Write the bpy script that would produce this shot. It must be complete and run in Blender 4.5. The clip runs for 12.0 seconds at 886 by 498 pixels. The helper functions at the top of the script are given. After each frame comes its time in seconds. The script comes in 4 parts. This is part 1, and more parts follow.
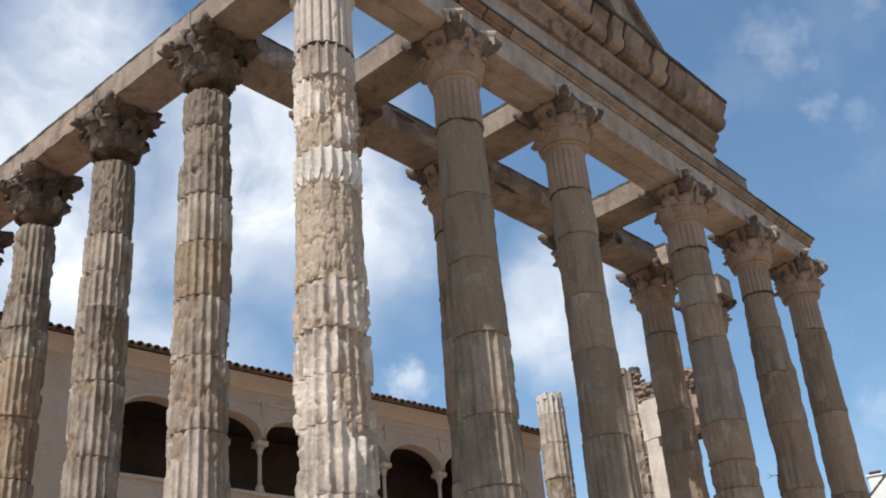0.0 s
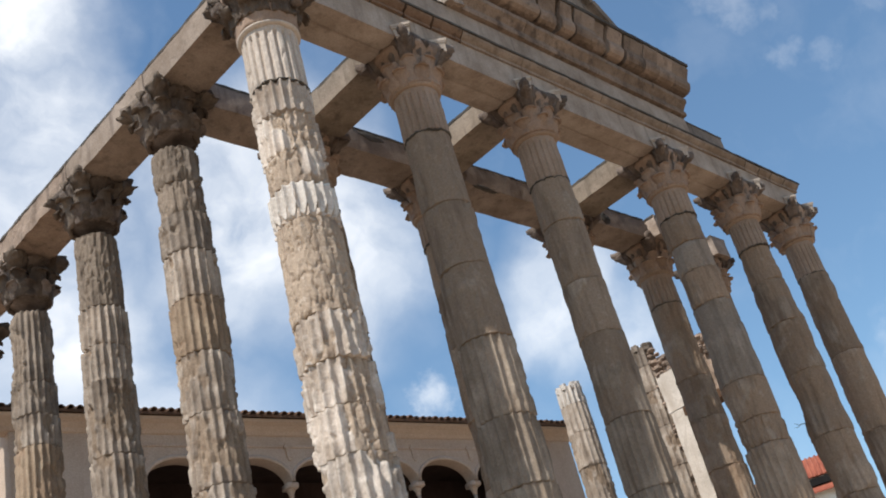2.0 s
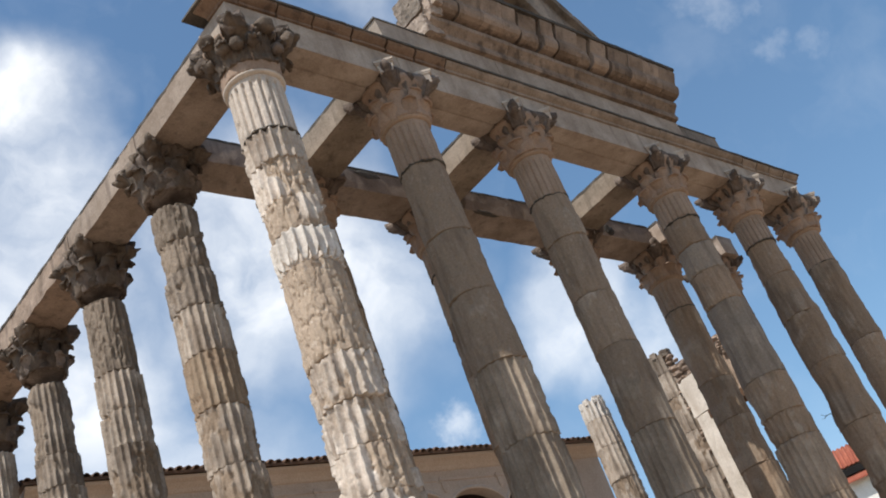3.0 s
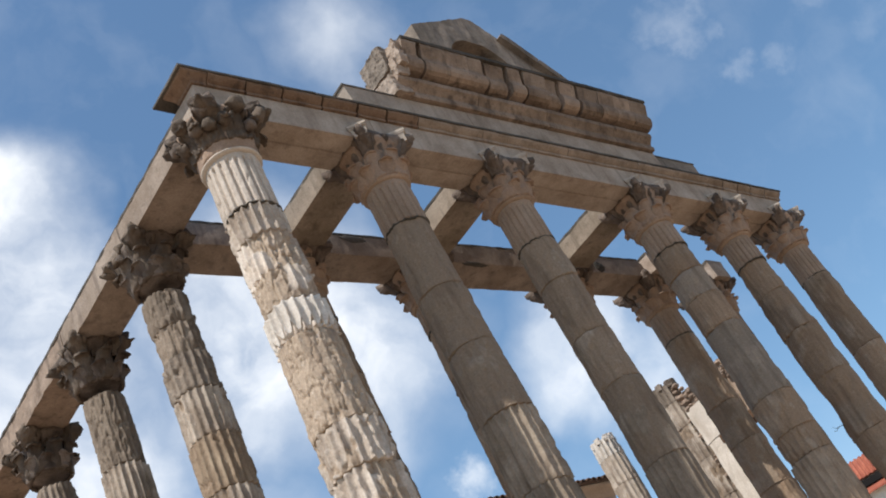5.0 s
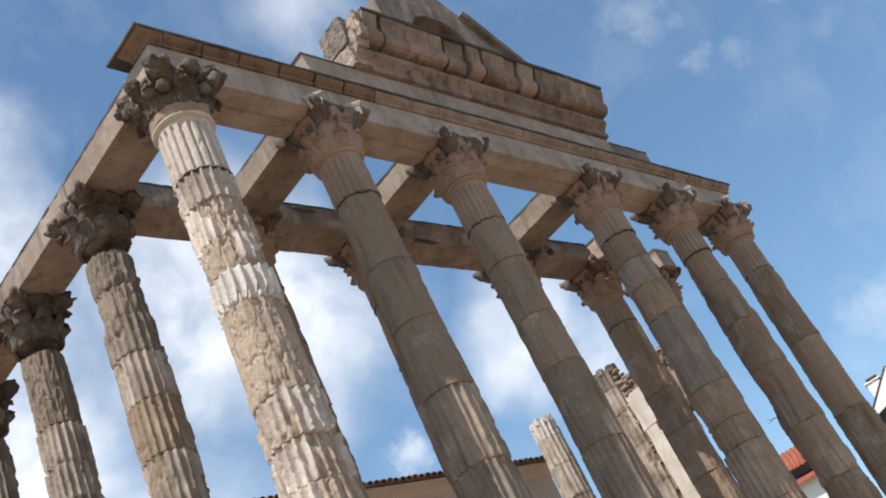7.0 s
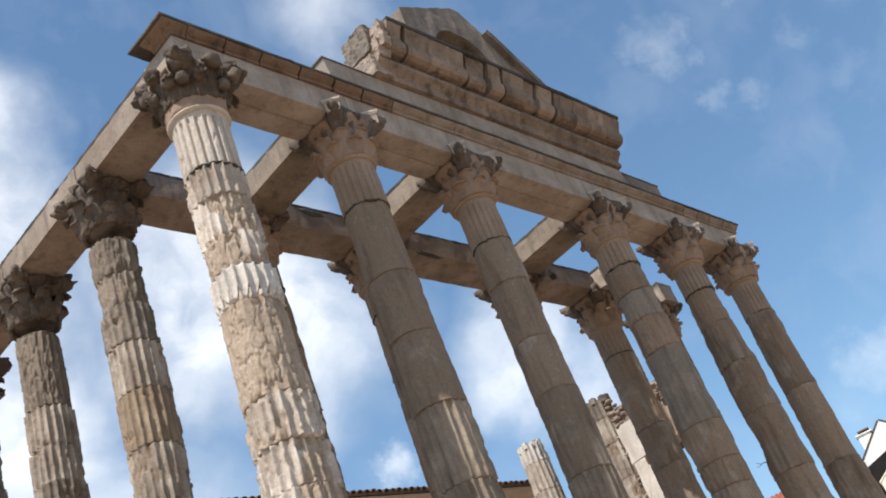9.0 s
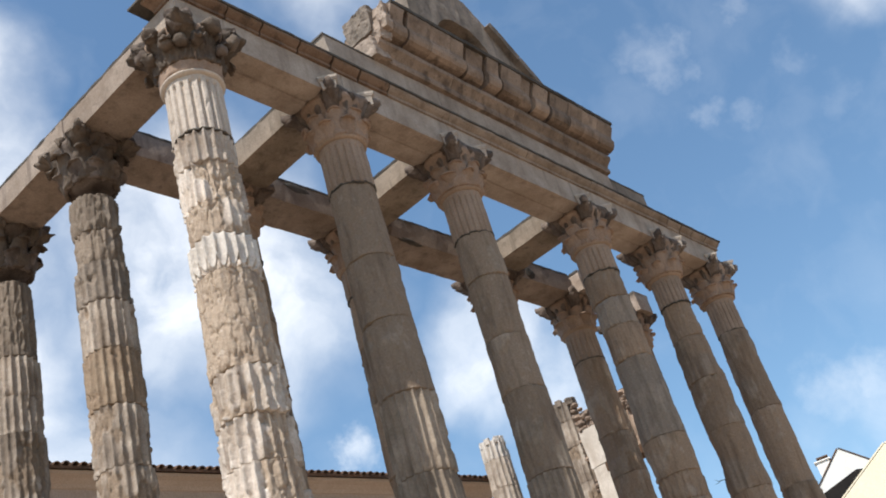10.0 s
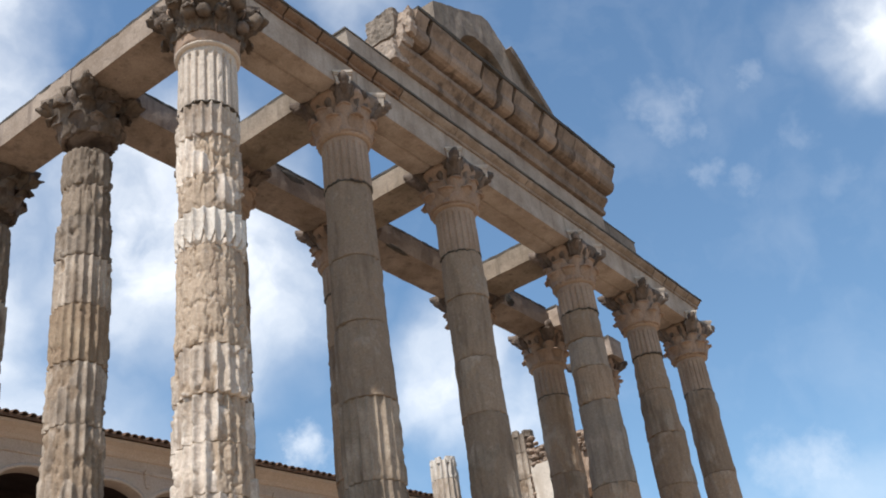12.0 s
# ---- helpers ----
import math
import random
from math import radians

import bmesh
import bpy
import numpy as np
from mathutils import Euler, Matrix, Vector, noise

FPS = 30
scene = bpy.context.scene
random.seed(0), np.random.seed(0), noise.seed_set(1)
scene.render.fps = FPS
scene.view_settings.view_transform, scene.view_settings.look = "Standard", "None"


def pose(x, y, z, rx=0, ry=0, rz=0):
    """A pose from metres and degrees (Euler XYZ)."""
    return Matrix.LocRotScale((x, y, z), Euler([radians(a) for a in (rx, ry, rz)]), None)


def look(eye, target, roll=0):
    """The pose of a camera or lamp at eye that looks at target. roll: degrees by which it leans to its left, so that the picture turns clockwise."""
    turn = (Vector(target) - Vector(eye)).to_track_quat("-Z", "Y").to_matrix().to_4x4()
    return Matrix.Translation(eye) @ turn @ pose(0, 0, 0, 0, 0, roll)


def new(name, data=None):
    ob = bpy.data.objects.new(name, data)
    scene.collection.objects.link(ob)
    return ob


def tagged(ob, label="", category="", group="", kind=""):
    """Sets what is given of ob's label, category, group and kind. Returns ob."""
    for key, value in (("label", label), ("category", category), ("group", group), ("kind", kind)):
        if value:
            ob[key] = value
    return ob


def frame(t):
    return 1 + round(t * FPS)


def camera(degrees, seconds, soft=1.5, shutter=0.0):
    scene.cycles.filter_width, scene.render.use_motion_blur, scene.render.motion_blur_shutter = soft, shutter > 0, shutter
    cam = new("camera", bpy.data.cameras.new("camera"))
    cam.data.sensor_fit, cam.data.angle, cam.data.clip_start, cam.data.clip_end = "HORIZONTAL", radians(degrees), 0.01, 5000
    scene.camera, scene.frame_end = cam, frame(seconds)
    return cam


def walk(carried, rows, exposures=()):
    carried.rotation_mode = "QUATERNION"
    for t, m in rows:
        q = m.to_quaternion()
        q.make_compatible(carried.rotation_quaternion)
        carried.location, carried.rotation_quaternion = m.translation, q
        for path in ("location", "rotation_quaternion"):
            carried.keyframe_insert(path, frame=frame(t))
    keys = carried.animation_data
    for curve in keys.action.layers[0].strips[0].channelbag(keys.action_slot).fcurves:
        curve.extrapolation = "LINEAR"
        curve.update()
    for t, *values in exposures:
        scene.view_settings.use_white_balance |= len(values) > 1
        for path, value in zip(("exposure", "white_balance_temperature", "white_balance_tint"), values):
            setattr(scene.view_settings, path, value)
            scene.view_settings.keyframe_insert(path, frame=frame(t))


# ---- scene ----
cam = camera(43.20, 12.0, soft=1.9)

# the camera is held by hand beside the corner of the podium: seconds, eye, turn
PATH = [
    (0, -9.943, -10.379, 1.600, 118.297, 4.261, -48.036),
    (0.5, -9.913, -10.406, 1.596, 118.604, 6.407, -47.092),
    (1, -9.883, -10.432, 1.592, 118.649, 9.705, -45.114),
    (1.5, -9.853, -10.459, 1.588, 118.832, 11.092, -44.246),
    (2, -9.823, -10.485, 1.584, 119.650, 13.455, -43.037),
    (2.5, -9.793, -10.512, 1.580, 120.786, 15.821, -41.515),
    (3, -9.763, -10.539, 1.576, 122.129, 18.465, -39.350),
    (5, -9.741, -10.586, 1.575, 126.153, 23.990, -35.842),
    (5.5, -9.744, -10.593, 1.577, 125.539, 24.514, -36.728),
    (6, -9.746, -10.599, 1.578, 124.230, 23.751, -38.432),
    (6.5, -9.749, -10.606, 1.579, 123.484, 23.376, -39.534),
    (8.5, -9.748, -10.596, 1.597, 123.138, 20.377, -41.510),
    (9, -9.739, -10.566, 1.611, 123.049, 18.756, -42.749),
    (9.5, -9.730, -10.536, 1.625, 122.522, 17.228, -44.273),
    (10, -9.721, -10.506, 1.639, 121.396, 14.641, -46.730),
    (10.5, -9.712, -10.475, 1.654, 121.072, 13.030, -48.161),
    (11, -9.703, -10.445, 1.668, 121.136, 10.862, -49.985),
    (11.5, -9.694, -10.415, 1.682, 121.220, 8.481, -51.749),
    (12, -9.685, -10.385, 1.697, 121.052, 6.894, -52.561),
]
walk(cam, [(t, pose(*row)) for t, *row in PATH], exposures=((0.0, -0.15), (3.0, -0.16), (5.5, -0.12), (8.5, -0.03), (12.0, -0.04)))

# ---------------------------------------------------------------- light
SUN_AWAY, SUN_HIGH = 2.3, 57.0      # degrees in front of the facade's line, degrees above the horizon
to_sun = Vector((-math.cos(radians(SUN_AWAY)) * math.cos(radians(SUN_HIGH)),
                 -math.sin(radians(SUN_AWAY)) * math.cos(radians(SUN_HIGH)), math.sin(radians(SUN_HIGH))))
sun = new("sun", bpy.data.lights.new("sun", "SUN"))
sun.data.energy, sun.data.angle, sun.data.color = 6.6, radians(0.53), (1.0, 0.955, 0.88)
sun.matrix_world = look((0, 0, 60), Vector((0, 0, 60)) - to_sun)

# bright clouds: direction from the temple's corner, angular size, weight
CLOUDS = [
    ((0.55, 0.64, 0.54), 0.13, 1.0), ((0.61, 0.62, 0.50), 0.11, 0.8), ((0.757, 0.507, 0.418), 0.060, 0.78), ((0.79, 0.49, 0.38), 0.06, 0.6),
    ((0.335, 0.655, 0.68), 0.075, 1.05), ((0.39, 0.74, 0.56), 0.10, 0.75), ((0.38, 0.69, 0.62), 0.07, 0.95), ((0.43, 0.77, 0.47), 0.11, 0.8), 
    ((0.913, 0.31, 0.262), 0.036, 0.35),
    ((0.933, 0.25, 0.255), 0.05, 0.40), ((0.81, 0.095, 0.58), 0.058, 1.0), ((0.575, 0.425, 0.70), 0.055, 0.42), ((0.30, 0.80, 0.52), 0.14, 0.9),
    ((0.5, 0.8, 0.33), 0.16, 0.7), ((-0.6, -0.5, 0.5), 0.25, 0.7)]
# small torn puffs in the clear part of the sky
PUFFS = [((0.760, 0.266, 0.593), 0.019, 0.14), ((0.774, 0.258, 0.578), 0.027, 0.24), ((0.796, 0.238, 0.557), 0.013, 0.12), ((0.790, 0.187, 0.585), 0.017, 0.14),
         ((0.812, 0.250, 0.528), 0.014, 0.15), ((0.829, 0.226, 0.511), 0.014, 0.12), ((0.830, 0.171, 0.530), 0.016, 0.12), ((0.856, 0.156, 0.492), 0.017, 0.09),
         ((0.913, 0.285, 0.290), 0.031, 0.38), ((0.924, 0.258, 0.283), 0.031, 0.42), ((0.690, 0.624, 0.366), 0.022, 0.46)]

world = bpy.data.worlds.new("sky")
scene.world = world
world.use_nodes = True
wn, wl = world.node_tree.nodes, world.node_tree.links
wn.clear()


sky = wn.new("ShaderNodeTexSky")
sky.sky_type, sky.sun_disc = "NISHITA", False
sky.sun_elevation = radians(SUN_HIGH)
sky.sun_rotation = math.atan2(to_sun.x, to_sun.y)
sky.air_density, sky.dust_density, sky.ozone_density = 1.15, 0.3, 1.5
tc = wn.new("ShaderNodeTexCoord")
unit = wn.new("ShaderNodeVectorMath")
unit.operation = "NORMALIZE"
wl.new(tc.outputs["Generated"], unit.inputs[0])
# the billows push the way about, so that no cloud is round
warp = wn.new("ShaderNodeTexNoise")
warp.inputs["Scale"].default_value, warp.inputs["Detail"].default_value = 9.0, 7.0
wl.new(unit.outputs[0], warp.inputs["Vector"])
sub = wn.new("ShaderNodeVectorMath")
sub.operation = "SUBTRACT"
wl.new(warp.outputs["Color"], sub.inputs[0])
sub.inputs[1].default_value = (0.5, 0.5, 0.5)
scl = wn.new("ShaderNodeVectorMath")
scl.operation = "SCALE"
scl.inputs["Scale"].default_value = 0.13
wl.new(sub.outputs[0], scl.inputs[0])
way = wn.new("ShaderNodeVectorMath")
wl.new(unit.outputs[0], way.inputs[0])
wl.new(scl.outputs[0], way.inputs[1])
# finer billows for the small puffs
tear = wn.new("ShaderNodeTexNoise")
tear.inputs["Scale"].default_value, tear.inputs["Detail"].default_value, tear.inputs["Roughness"].default_value = 34.0, 7.0, 0.62
wl.new(unit.outputs[0], tear.inputs["Vector"])
tsub = wn.new("ShaderNodeVectorMath")
tsub.operation = "SUBTRACT"
wl.new(tear.outputs["Color"], tsub.inputs[0])
tsub.inputs[1].default_value = (0.5, 0.5, 0.5)
tscl = wn.new("ShaderNodeVectorMath")
tscl.operation = "SCALE"
tscl.inputs["Scale"].default_value = 0.06
wl.new(tsub.outputs[0], tscl.inputs[0])
near_way = wn.new("ShaderNodeVectorMath")
wl.new(unit.outputs[0], near_way.inputs[0])
wl.new(tscl.outputs[0], near_way.inputs[1])
total = None
for source, (at, size, weight) in [(way, c) for c in CLOUDS] + [(near_way, c) for c in PUFFS]:
    dist = wn.new("ShaderNodeVectorMath")
    dist.operation = "DISTANCE"
    wl.new(source.outputs[0], dist.inputs[0])
    dist.inputs[1].default_value = Vector(at).normalized()
    puff = wn.new("ShaderNodeMapRange")
    puff.interpolation_type = "SMOOTHSTEP"
    puff.inputs["From Min"].default_value, puff.inputs["From Max"].default_value = size * 1.35, 0.0
    puff.inputs["To Min"].default_value, puff.inputs["To Max"].default_value = 0.0, weight
    wl.new(dist.outputs["Value"], puff.inputs["Value"])
    if total is None:
        total = puff.outputs[0]
    else:
        add = wn.new("ShaderNodeMath")
        add.operation = "MAXIMUM"
        wl.new(total, add.inputs[0])
        wl.new(puff.outputs[0], add.inputs[1])
        total = add.outputs[0]
wisp = wn.new("ShaderNodeTexNoise")
wisp.inputs["Scale"].default_value, wisp.inputs["Detail"].default_value, wisp.inputs["Roughness"].default_value = 8.0, 9.0, 0.56
wl.new(way.outputs[0], wisp.inputs["Vector"])
wispy = wn.new("ShaderNodeMapRange")
wispy.inputs["From Min"].default_value, wispy.inputs["From Max"].default_value = 0.28, 0.64
wispy.inputs["To Min"].default_value, wispy.inputs["To Max"].default_value = 0.30, 1.25
wl.new(wisp.outputs["Fac"], wispy.inputs["Value"])
cover = wn.new("ShaderNodeMath")
cover.operation, cover.use_clamp = "MULTIPLY", True
wl.new(total, cover.inputs[0])
wl.new(wispy.outputs[0], cover.inputs[1])
veil = wn.new("ShaderNodeMapRange")
veil.inputs["From Min"].default_value, veil.inputs["From Max"].default_value = 0.46, 0.85
veil.inputs["To Min"].default_value, veil.inputs["To Max"].default_value = 0.0, 0.14
wl.new(wisp.outputs["Fac"], veil.inputs["Value"])
both = wn.new("ShaderNodeMath")
both.operation = "MAXIMUM"
wl.new(cover.outputs[0], both.inputs[0])
wl.new(veil.outputs[0], both.inputs[1])
mixsky = wn.new("ShaderNodeMix")
mixsky.data_type = "RGBA"
wl.new(both.outputs[0], mixsky.inputs["Factor"])
tint = wn.new("ShaderNodeMix")
tint.data_type, tint.blend_type = "RGBA", "MULTIPLY"
tint.inputs["Factor"].default_value = 1.0
wl.new(sky.outputs[0], tint.inputs["A"])
tint.inputs["B"].default_value = (0.905, 1.05, 1.085, 1)
wl.new(tint.outputs["Result"], mixsky.inputs["A"])
mixsky.inputs["B"].default_value = (8.0, 8.2, 8.45, 1)
back = wn.new("ShaderNodeBackground")
back.inputs["Strength"].default_value = 0.158
wl.new(mixsky.outputs["Result"], back.inputs["Color"])
wout = wn.new("ShaderNodeOutputWorld")
wl.new(back.outputs[0], wout.inputs["Surface"])


# ---------------------------------------------------------------- materials
def ramp_node(n, l, source, stops):
    r = n.new("ShaderNodeValToRGB")
    while len(r.color_ramp.elements) < len(stops):
        r.color_ramp.elements.new(0.5)
    for e, (p, c) in zip(r.color_ramp.elements, stops):
        e.position, e.color = p, (*c, 1)
    l.new(source, r.inputs["Fac"])
    return r.outputs["Color"]


def noise_node(n, l, vec, scale, detail=6.0, rough=0.55, stretch=(1, 1, 1)):
    if stretch != (1, 1, 1):
        m = n.new("ShaderNodeMapping")
        m.inputs["Scale"].default_value = stretch
        l.new(vec, m.inputs["Vector"])
        vec = m.outputs[0]
    t = n.new("ShaderNodeTexNoise")
    t.inputs["Scale"].default_value, t.inputs["Detail"].default_value, t.inputs["Roughness"].default_value = scale, detail, rough
    l.new(vec, t.inputs["Vector"])
    return t.outputs["Fac"]


def mix_node(n, l, fac, a, b, blend="MIX"):
    m = n.new("ShaderNodeMix")
    m.data_type, m.blend_type = "RGBA", blend
    for slot, v in (("Factor", fac), ("A", a), ("B", b)):
        if isinstance(v, (int, float)):
            m.inputs[slot].default_value = v
        elif isinstance(v, tuple):
            m.inputs[slot].default_value = (*v, 1)
        else:
            l.new(v, m.inputs[slot])
    return m.outputs["Result"]


def range_node(n, l, v, a, b, c=0.0, d=1.0):
    m = n.new("ShaderNodeMapRange")
    for k, x in zip(("From Min", "From Max", "To Min", "To Max"), (a, b, c, d)):
        m.inputs[k].default_value = x
    l.new(v, m.inputs["Value"])
    return m.outputs[0]


def stone(name, dark, light, stain, worn=None, streak=0.5, bump=0.5, grain=26.0, spread=0.12, rough=0.92, lichen=0.0):
    """Weathered stone: broad patches, grain, dark runs of rain, wear where the skin has gone, and each piece its own tone."""
    mat = bpy.data.materials.new(name)
    mat.use_nodes = True
    n, l = mat.node_tree.nodes, mat.node_tree.links
    bsdf = n["Principled BSDF"]
    pos = n.new("ShaderNodeNewGeometry").outputs["Position"]
    info = n.new("ShaderNodeObjectInfo").outputs["Random"]
    shift = n.new("ShaderNodeVectorMath")
    shift.operation = "MULTIPLY_ADD"
    comb = n.new("ShaderNodeCombineXYZ")
    for k in range(3):
        l.new(info, comb.inputs[k])
    l.new(comb.outputs[0], shift.inputs[0])
    shift.inputs[1].default_value = (7, 7, 7)
    l.new(pos, shift.inputs[2])
    vec = shift.outputs[0]
    broad = noise_node(n, l, vec, 1.3, 7.0, 0.6)
    col = ramp_node(n, l, broad, [(0.34, dark), (0.66, light)])
    if worn:
        attr = n.new("ShaderNodeAttribute")
        attr.attribute_name = "wear"
        col = mix_node(n, l, attr.outputs["Fac"], col, worn)
    fine = noise_node(n, l, pos, grain, 8.0, 0.7)
    col = mix_node(n, l, range_node(n, l, fine, 0.3, 0.7, 0.0, 0.65), col, mix_node(n, l, 1.0, col, (0.55, 0.53, 0.50), "MULTIPLY"))
    pale = noise_node(n, l, vec, 6.0, 6.0, 0.65)
    col = mix_node(n, l, range_node(n, l, pale, 0.58, 0.72, 0.0, 0.4), col, light)
    runs = noise_node(n, l, vec, 2.6, 6.0, 0.6, (1.6, 1.6, 0.22))
    col = mix_node(n, l, range_node(n, l, runs, 0.52, 0.70, 0.0, streak), col, stain)
    if lichen:
        spots = noise_node(n, l, vec, 9.0, 4.0, 0.6)
        col = mix_node(n, l, range_node(n, l, spots, 0.60, 0.68, 0.0, lichen), col, (0.035, 0.033, 0.03))
    hsv = n.new("ShaderNodeHueSaturation")
    l.new(range_node(n, l, info, 0, 1, 1 - spread, 1 + spread), hsv.inputs["Value"])
    l.new(col, hsv.inputs["Color"])
    l.new(hsv.outputs["Color"], bsdf.inputs["Base Color"])
    l.new(range_node(n, l, fine, 0.2, 0.8, rough - 0.08, min(1.0, rough + 0.06)), bsdf.inputs["Roughness"])
    bsdf.inputs["Specular IOR Level"].default_value = 0.25
    b1 = n.new("ShaderNodeBump")
    b1.inputs["Strength"].default_value, b1.inputs["Distance"].default_value = bump, 0.03
    l.new(noise_node(n, l, pos, 9.0, 9.0, 0.68), b1.inputs["Height"])
    b2 = n.new("ShaderNodeBump")
    b2.inputs["Strength"].default_value, b2.inputs["Distance"].default_value = bump * 0.8, 0.006
    l.new(fine, b2.inputs["Height"])
    l.new(b1.outputs[0], b2.inputs["Normal"])
    l.new(b2.outputs[0], bsdf.inputs["Normal"])
    return mat


STUCCO = stone("stuccoed_granite", (0.37, 0.295, 0.235), (0.76, 0.675, 0.60), (0.15, 0.104, 0.074), worn=(0.43, 0.335, 0.255), streak=0.68, bump=1.0, lichen=0.1)
WHITE = stone("white_stucco_and_sunlit_top", (0.54, 0.475, 0.415), (0.80, 0.745, 0.69), (0.24, 0.18, 0.125), worn=(0.48, 0.385, 0.295), streak=0.5, bump=0.9)
TANNECK = stone("tan_neck_stone", (0.286, 0.206, 0.15), (0.382, 0.283, 0.217), (0.201, 0.134, 0.0917), streak=0.4, bump=0.35, spread=0.05)
COPING = stone("blackened_coping_and_notch_shade", (0.05, 0.045, 0.04), (0.12, 0.105, 0.09), (0.03, 0.028, 0.025), streak=0.5, bump=0.8, lichen=0.4)
BUFF = stone("buff_granite", (0.225, 0.176, 0.138), (0.53, 0.448, 0.375), (0.110, 0.078, 0.055), worn=(0.275, 0.205, 0.148), streak=0.7, bump=0.9, lichen=0.25)
OCHRE = stone("ochre_granite", (0.245, 0.172, 0.117), (0.375, 0.288, 0.208), (0.13, 0.085, 0.052), worn=(0.28, 0.195, 0.132), streak=0.6, bump=0.8, lichen=0.2)
GRANITE = stone("grey_granite", (0.204, 0.155, 0.113), (0.385, 0.312, 0.247), (0.104, 0.073, 0.051), worn=(0.272, 0.203, 0.149), streak=0.7, bump=0.9, lichen=0.15, spread=0.18)
PALEGREY = stone("pale_grey_granite", (0.245, 0.190, 0.146), (0.42, 0.342, 0.275), (0.125, 0.094, 0.072), worn=(0.30, 0.24, 0.19), streak=0.6, bump=0.9, lichen=0.15)
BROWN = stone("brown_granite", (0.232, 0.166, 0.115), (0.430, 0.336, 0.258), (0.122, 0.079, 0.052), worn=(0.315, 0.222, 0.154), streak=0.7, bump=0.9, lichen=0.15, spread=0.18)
GREYDRUM = stone("dark_weathered_drum", (0.135, 0.105, 0.082), (0.345, 0.285, 0.235), (0.075, 0.055, 0.042), worn=(0.24, 0.188, 0.145), streak=0.7, bump=1.0, lichen=0.35)
NECK = stone("restored_neck_stone", (0.43, 0.365, 0.31), (0.56, 0.485, 0.42), (0.29, 0.235, 0.19), streak=0.4, bump=0.3, spread=0.05)
BELL = stone("restored_bell_stone", (0.27, 0.187, 0.137), (0.382, 0.278, 0.212), (0.159, 0.104, 0.0724), streak=0.5, bump=0.5, spread=0.06, lichen=0.1)
DARKCAP = stone("blackened_marble", (0.066, 0.048, 0.037), (0.180, 0.140, 0.110), (0.038, 0.028, 0.022), streak=0.6, bump=1.0, lichen=0.3)
GREYCAP = stone("eroded_grey_marble", (0.072, 0.053, 0.043), (0.232, 0.184, 0.156), (0.0424, 0.0307, 0.0241), streak=0.6, bump=1.0, lichen=0.35)
BEAM = stone("architrave_granite", (0.285, 0.226, 0.182), (0.445, 0.374, 0.318), (0.16, 0.121, 0.096), streak=0.55, bump=0.45, spread=0.05, lichen=0.12)
CROSS = stone("mossy_beam_granite", (0.205, 0.160, 0.120), (0.345, 0.281, 0.222), (0.098, 0.078, 0.058), streak=0.7, bump=0.6, spread=0.08, lichen=0.3)
FLANK = stone("weathered_beam_granite", (0.215, 0.163, 0.126), (0.350, 0.284, 0.236), (0.106, 0.0787, 0.0656), streak=0.6, bump=0.5, spread=0.05, lichen=0.25)
CROWN = stone("crown_moulding_stone", (0.164, 0.104, 0.0714), (0.26, 0.178, 0.13), (0.053, 0.0365, 0.0289), streak=0.7, bump=0.7, lichen=0.35)
CORNICE = stone("cornice_granite", (0.175, 0.128, 0.098), (0.330, 0.252, 0.200), (0.062, 0.046, 0.037), streak=0.75, bump=1.0, lichen=0.4, spread=0.2)
BROKEN = stone("broken_pale_granite", (0.254, 0.192, 0.15), (0.488, 0.394, 0.328), (0.117, 0.0845, 0.0637), streak=0.6, bump=1.0, lichen=0.3)
GREYTOP = stone("lichened_grey_granite", (0.159, 0.13, 0.106), (0.307, 0.25, 0.207), (0.053, 0.0432, 0.0386), streak=0.7, bump=0.9, lichen=0.45)
RUBBLE = stone("rubble_stone", (0.191, 0.139, 0.106), (0.382, 0.288, 0.227), (0.0954, 0.0672, 0.0483), streak=0.4, bump=1.0, spread=0.25)
LIME = stone("lime_render", (0.551, 0.432, 0.347), (0.636, 0.509, 0.42), (0.424, 0.322, 0.251), streak=0.35, bump=0.25, spread=0.03)
WHITEWASH = stone("whitewash", (0.78, 0.75, 0.71), (0.87, 0.85, 0.82), (0.58, 0.55, 0.50), streak=0.4, bump=0.3, spread=0.04)
PLASTER = stone("old_lime_plaster", (0.52, 0.455, 0.39), (0.68, 0.61, 0.54), (0.36, 0.29, 0.23), streak=0.5, bump=0.6, spread=0.04)
CREAM = stone("cream_render", (0.84, 0.76, 0.58), (0.88, 0.80, 0.62), (0.76, 0.68, 0.52), streak=0.2, bump=0.15, spread=0.02)
TILE = stone("aged_roof_tile", (0.07, 0.045, 0.032), (0.18, 0.105, 0.07), (0.035, 0.028, 0.024), streak=0.5, bump=0.6, spread=0.3, lichen=0.4)
NEWTILE = stone("red_roof_tile", (0.25, 0.068, 0.042), (0.36, 0.115, 0.068), (0.16, 0.055, 0.038), streak=0.3, bump=0.4, spread=0.2)
WOOD = stone("old_timber", (0.07, 0.038, 0.022), (0.13, 0.07, 0.04), (0.035, 0.02, 0.014), streak=0.5, bump=0.5, spread=0.1)
# loggia plaster, its colour darkened to stand for the room's shade
SHADEWALL = stone("shade_dark_loggia_plaster", (0.10, 0.066, 0.056), (0.16, 0.107, 0.09), (0.07, 0.048, 0.04), streak=0.3, bump=0.2)
# near-black: shade below the house roofs, and the dark downpipe
SHADE_PIPE_BLACK = stone("shade_and_pipe_black", (0.007, 0.006, 0.006), (0.016, 0.013, 0.012), (0.004, 0.004, 0.004), streak=0.3, bump=0.4)
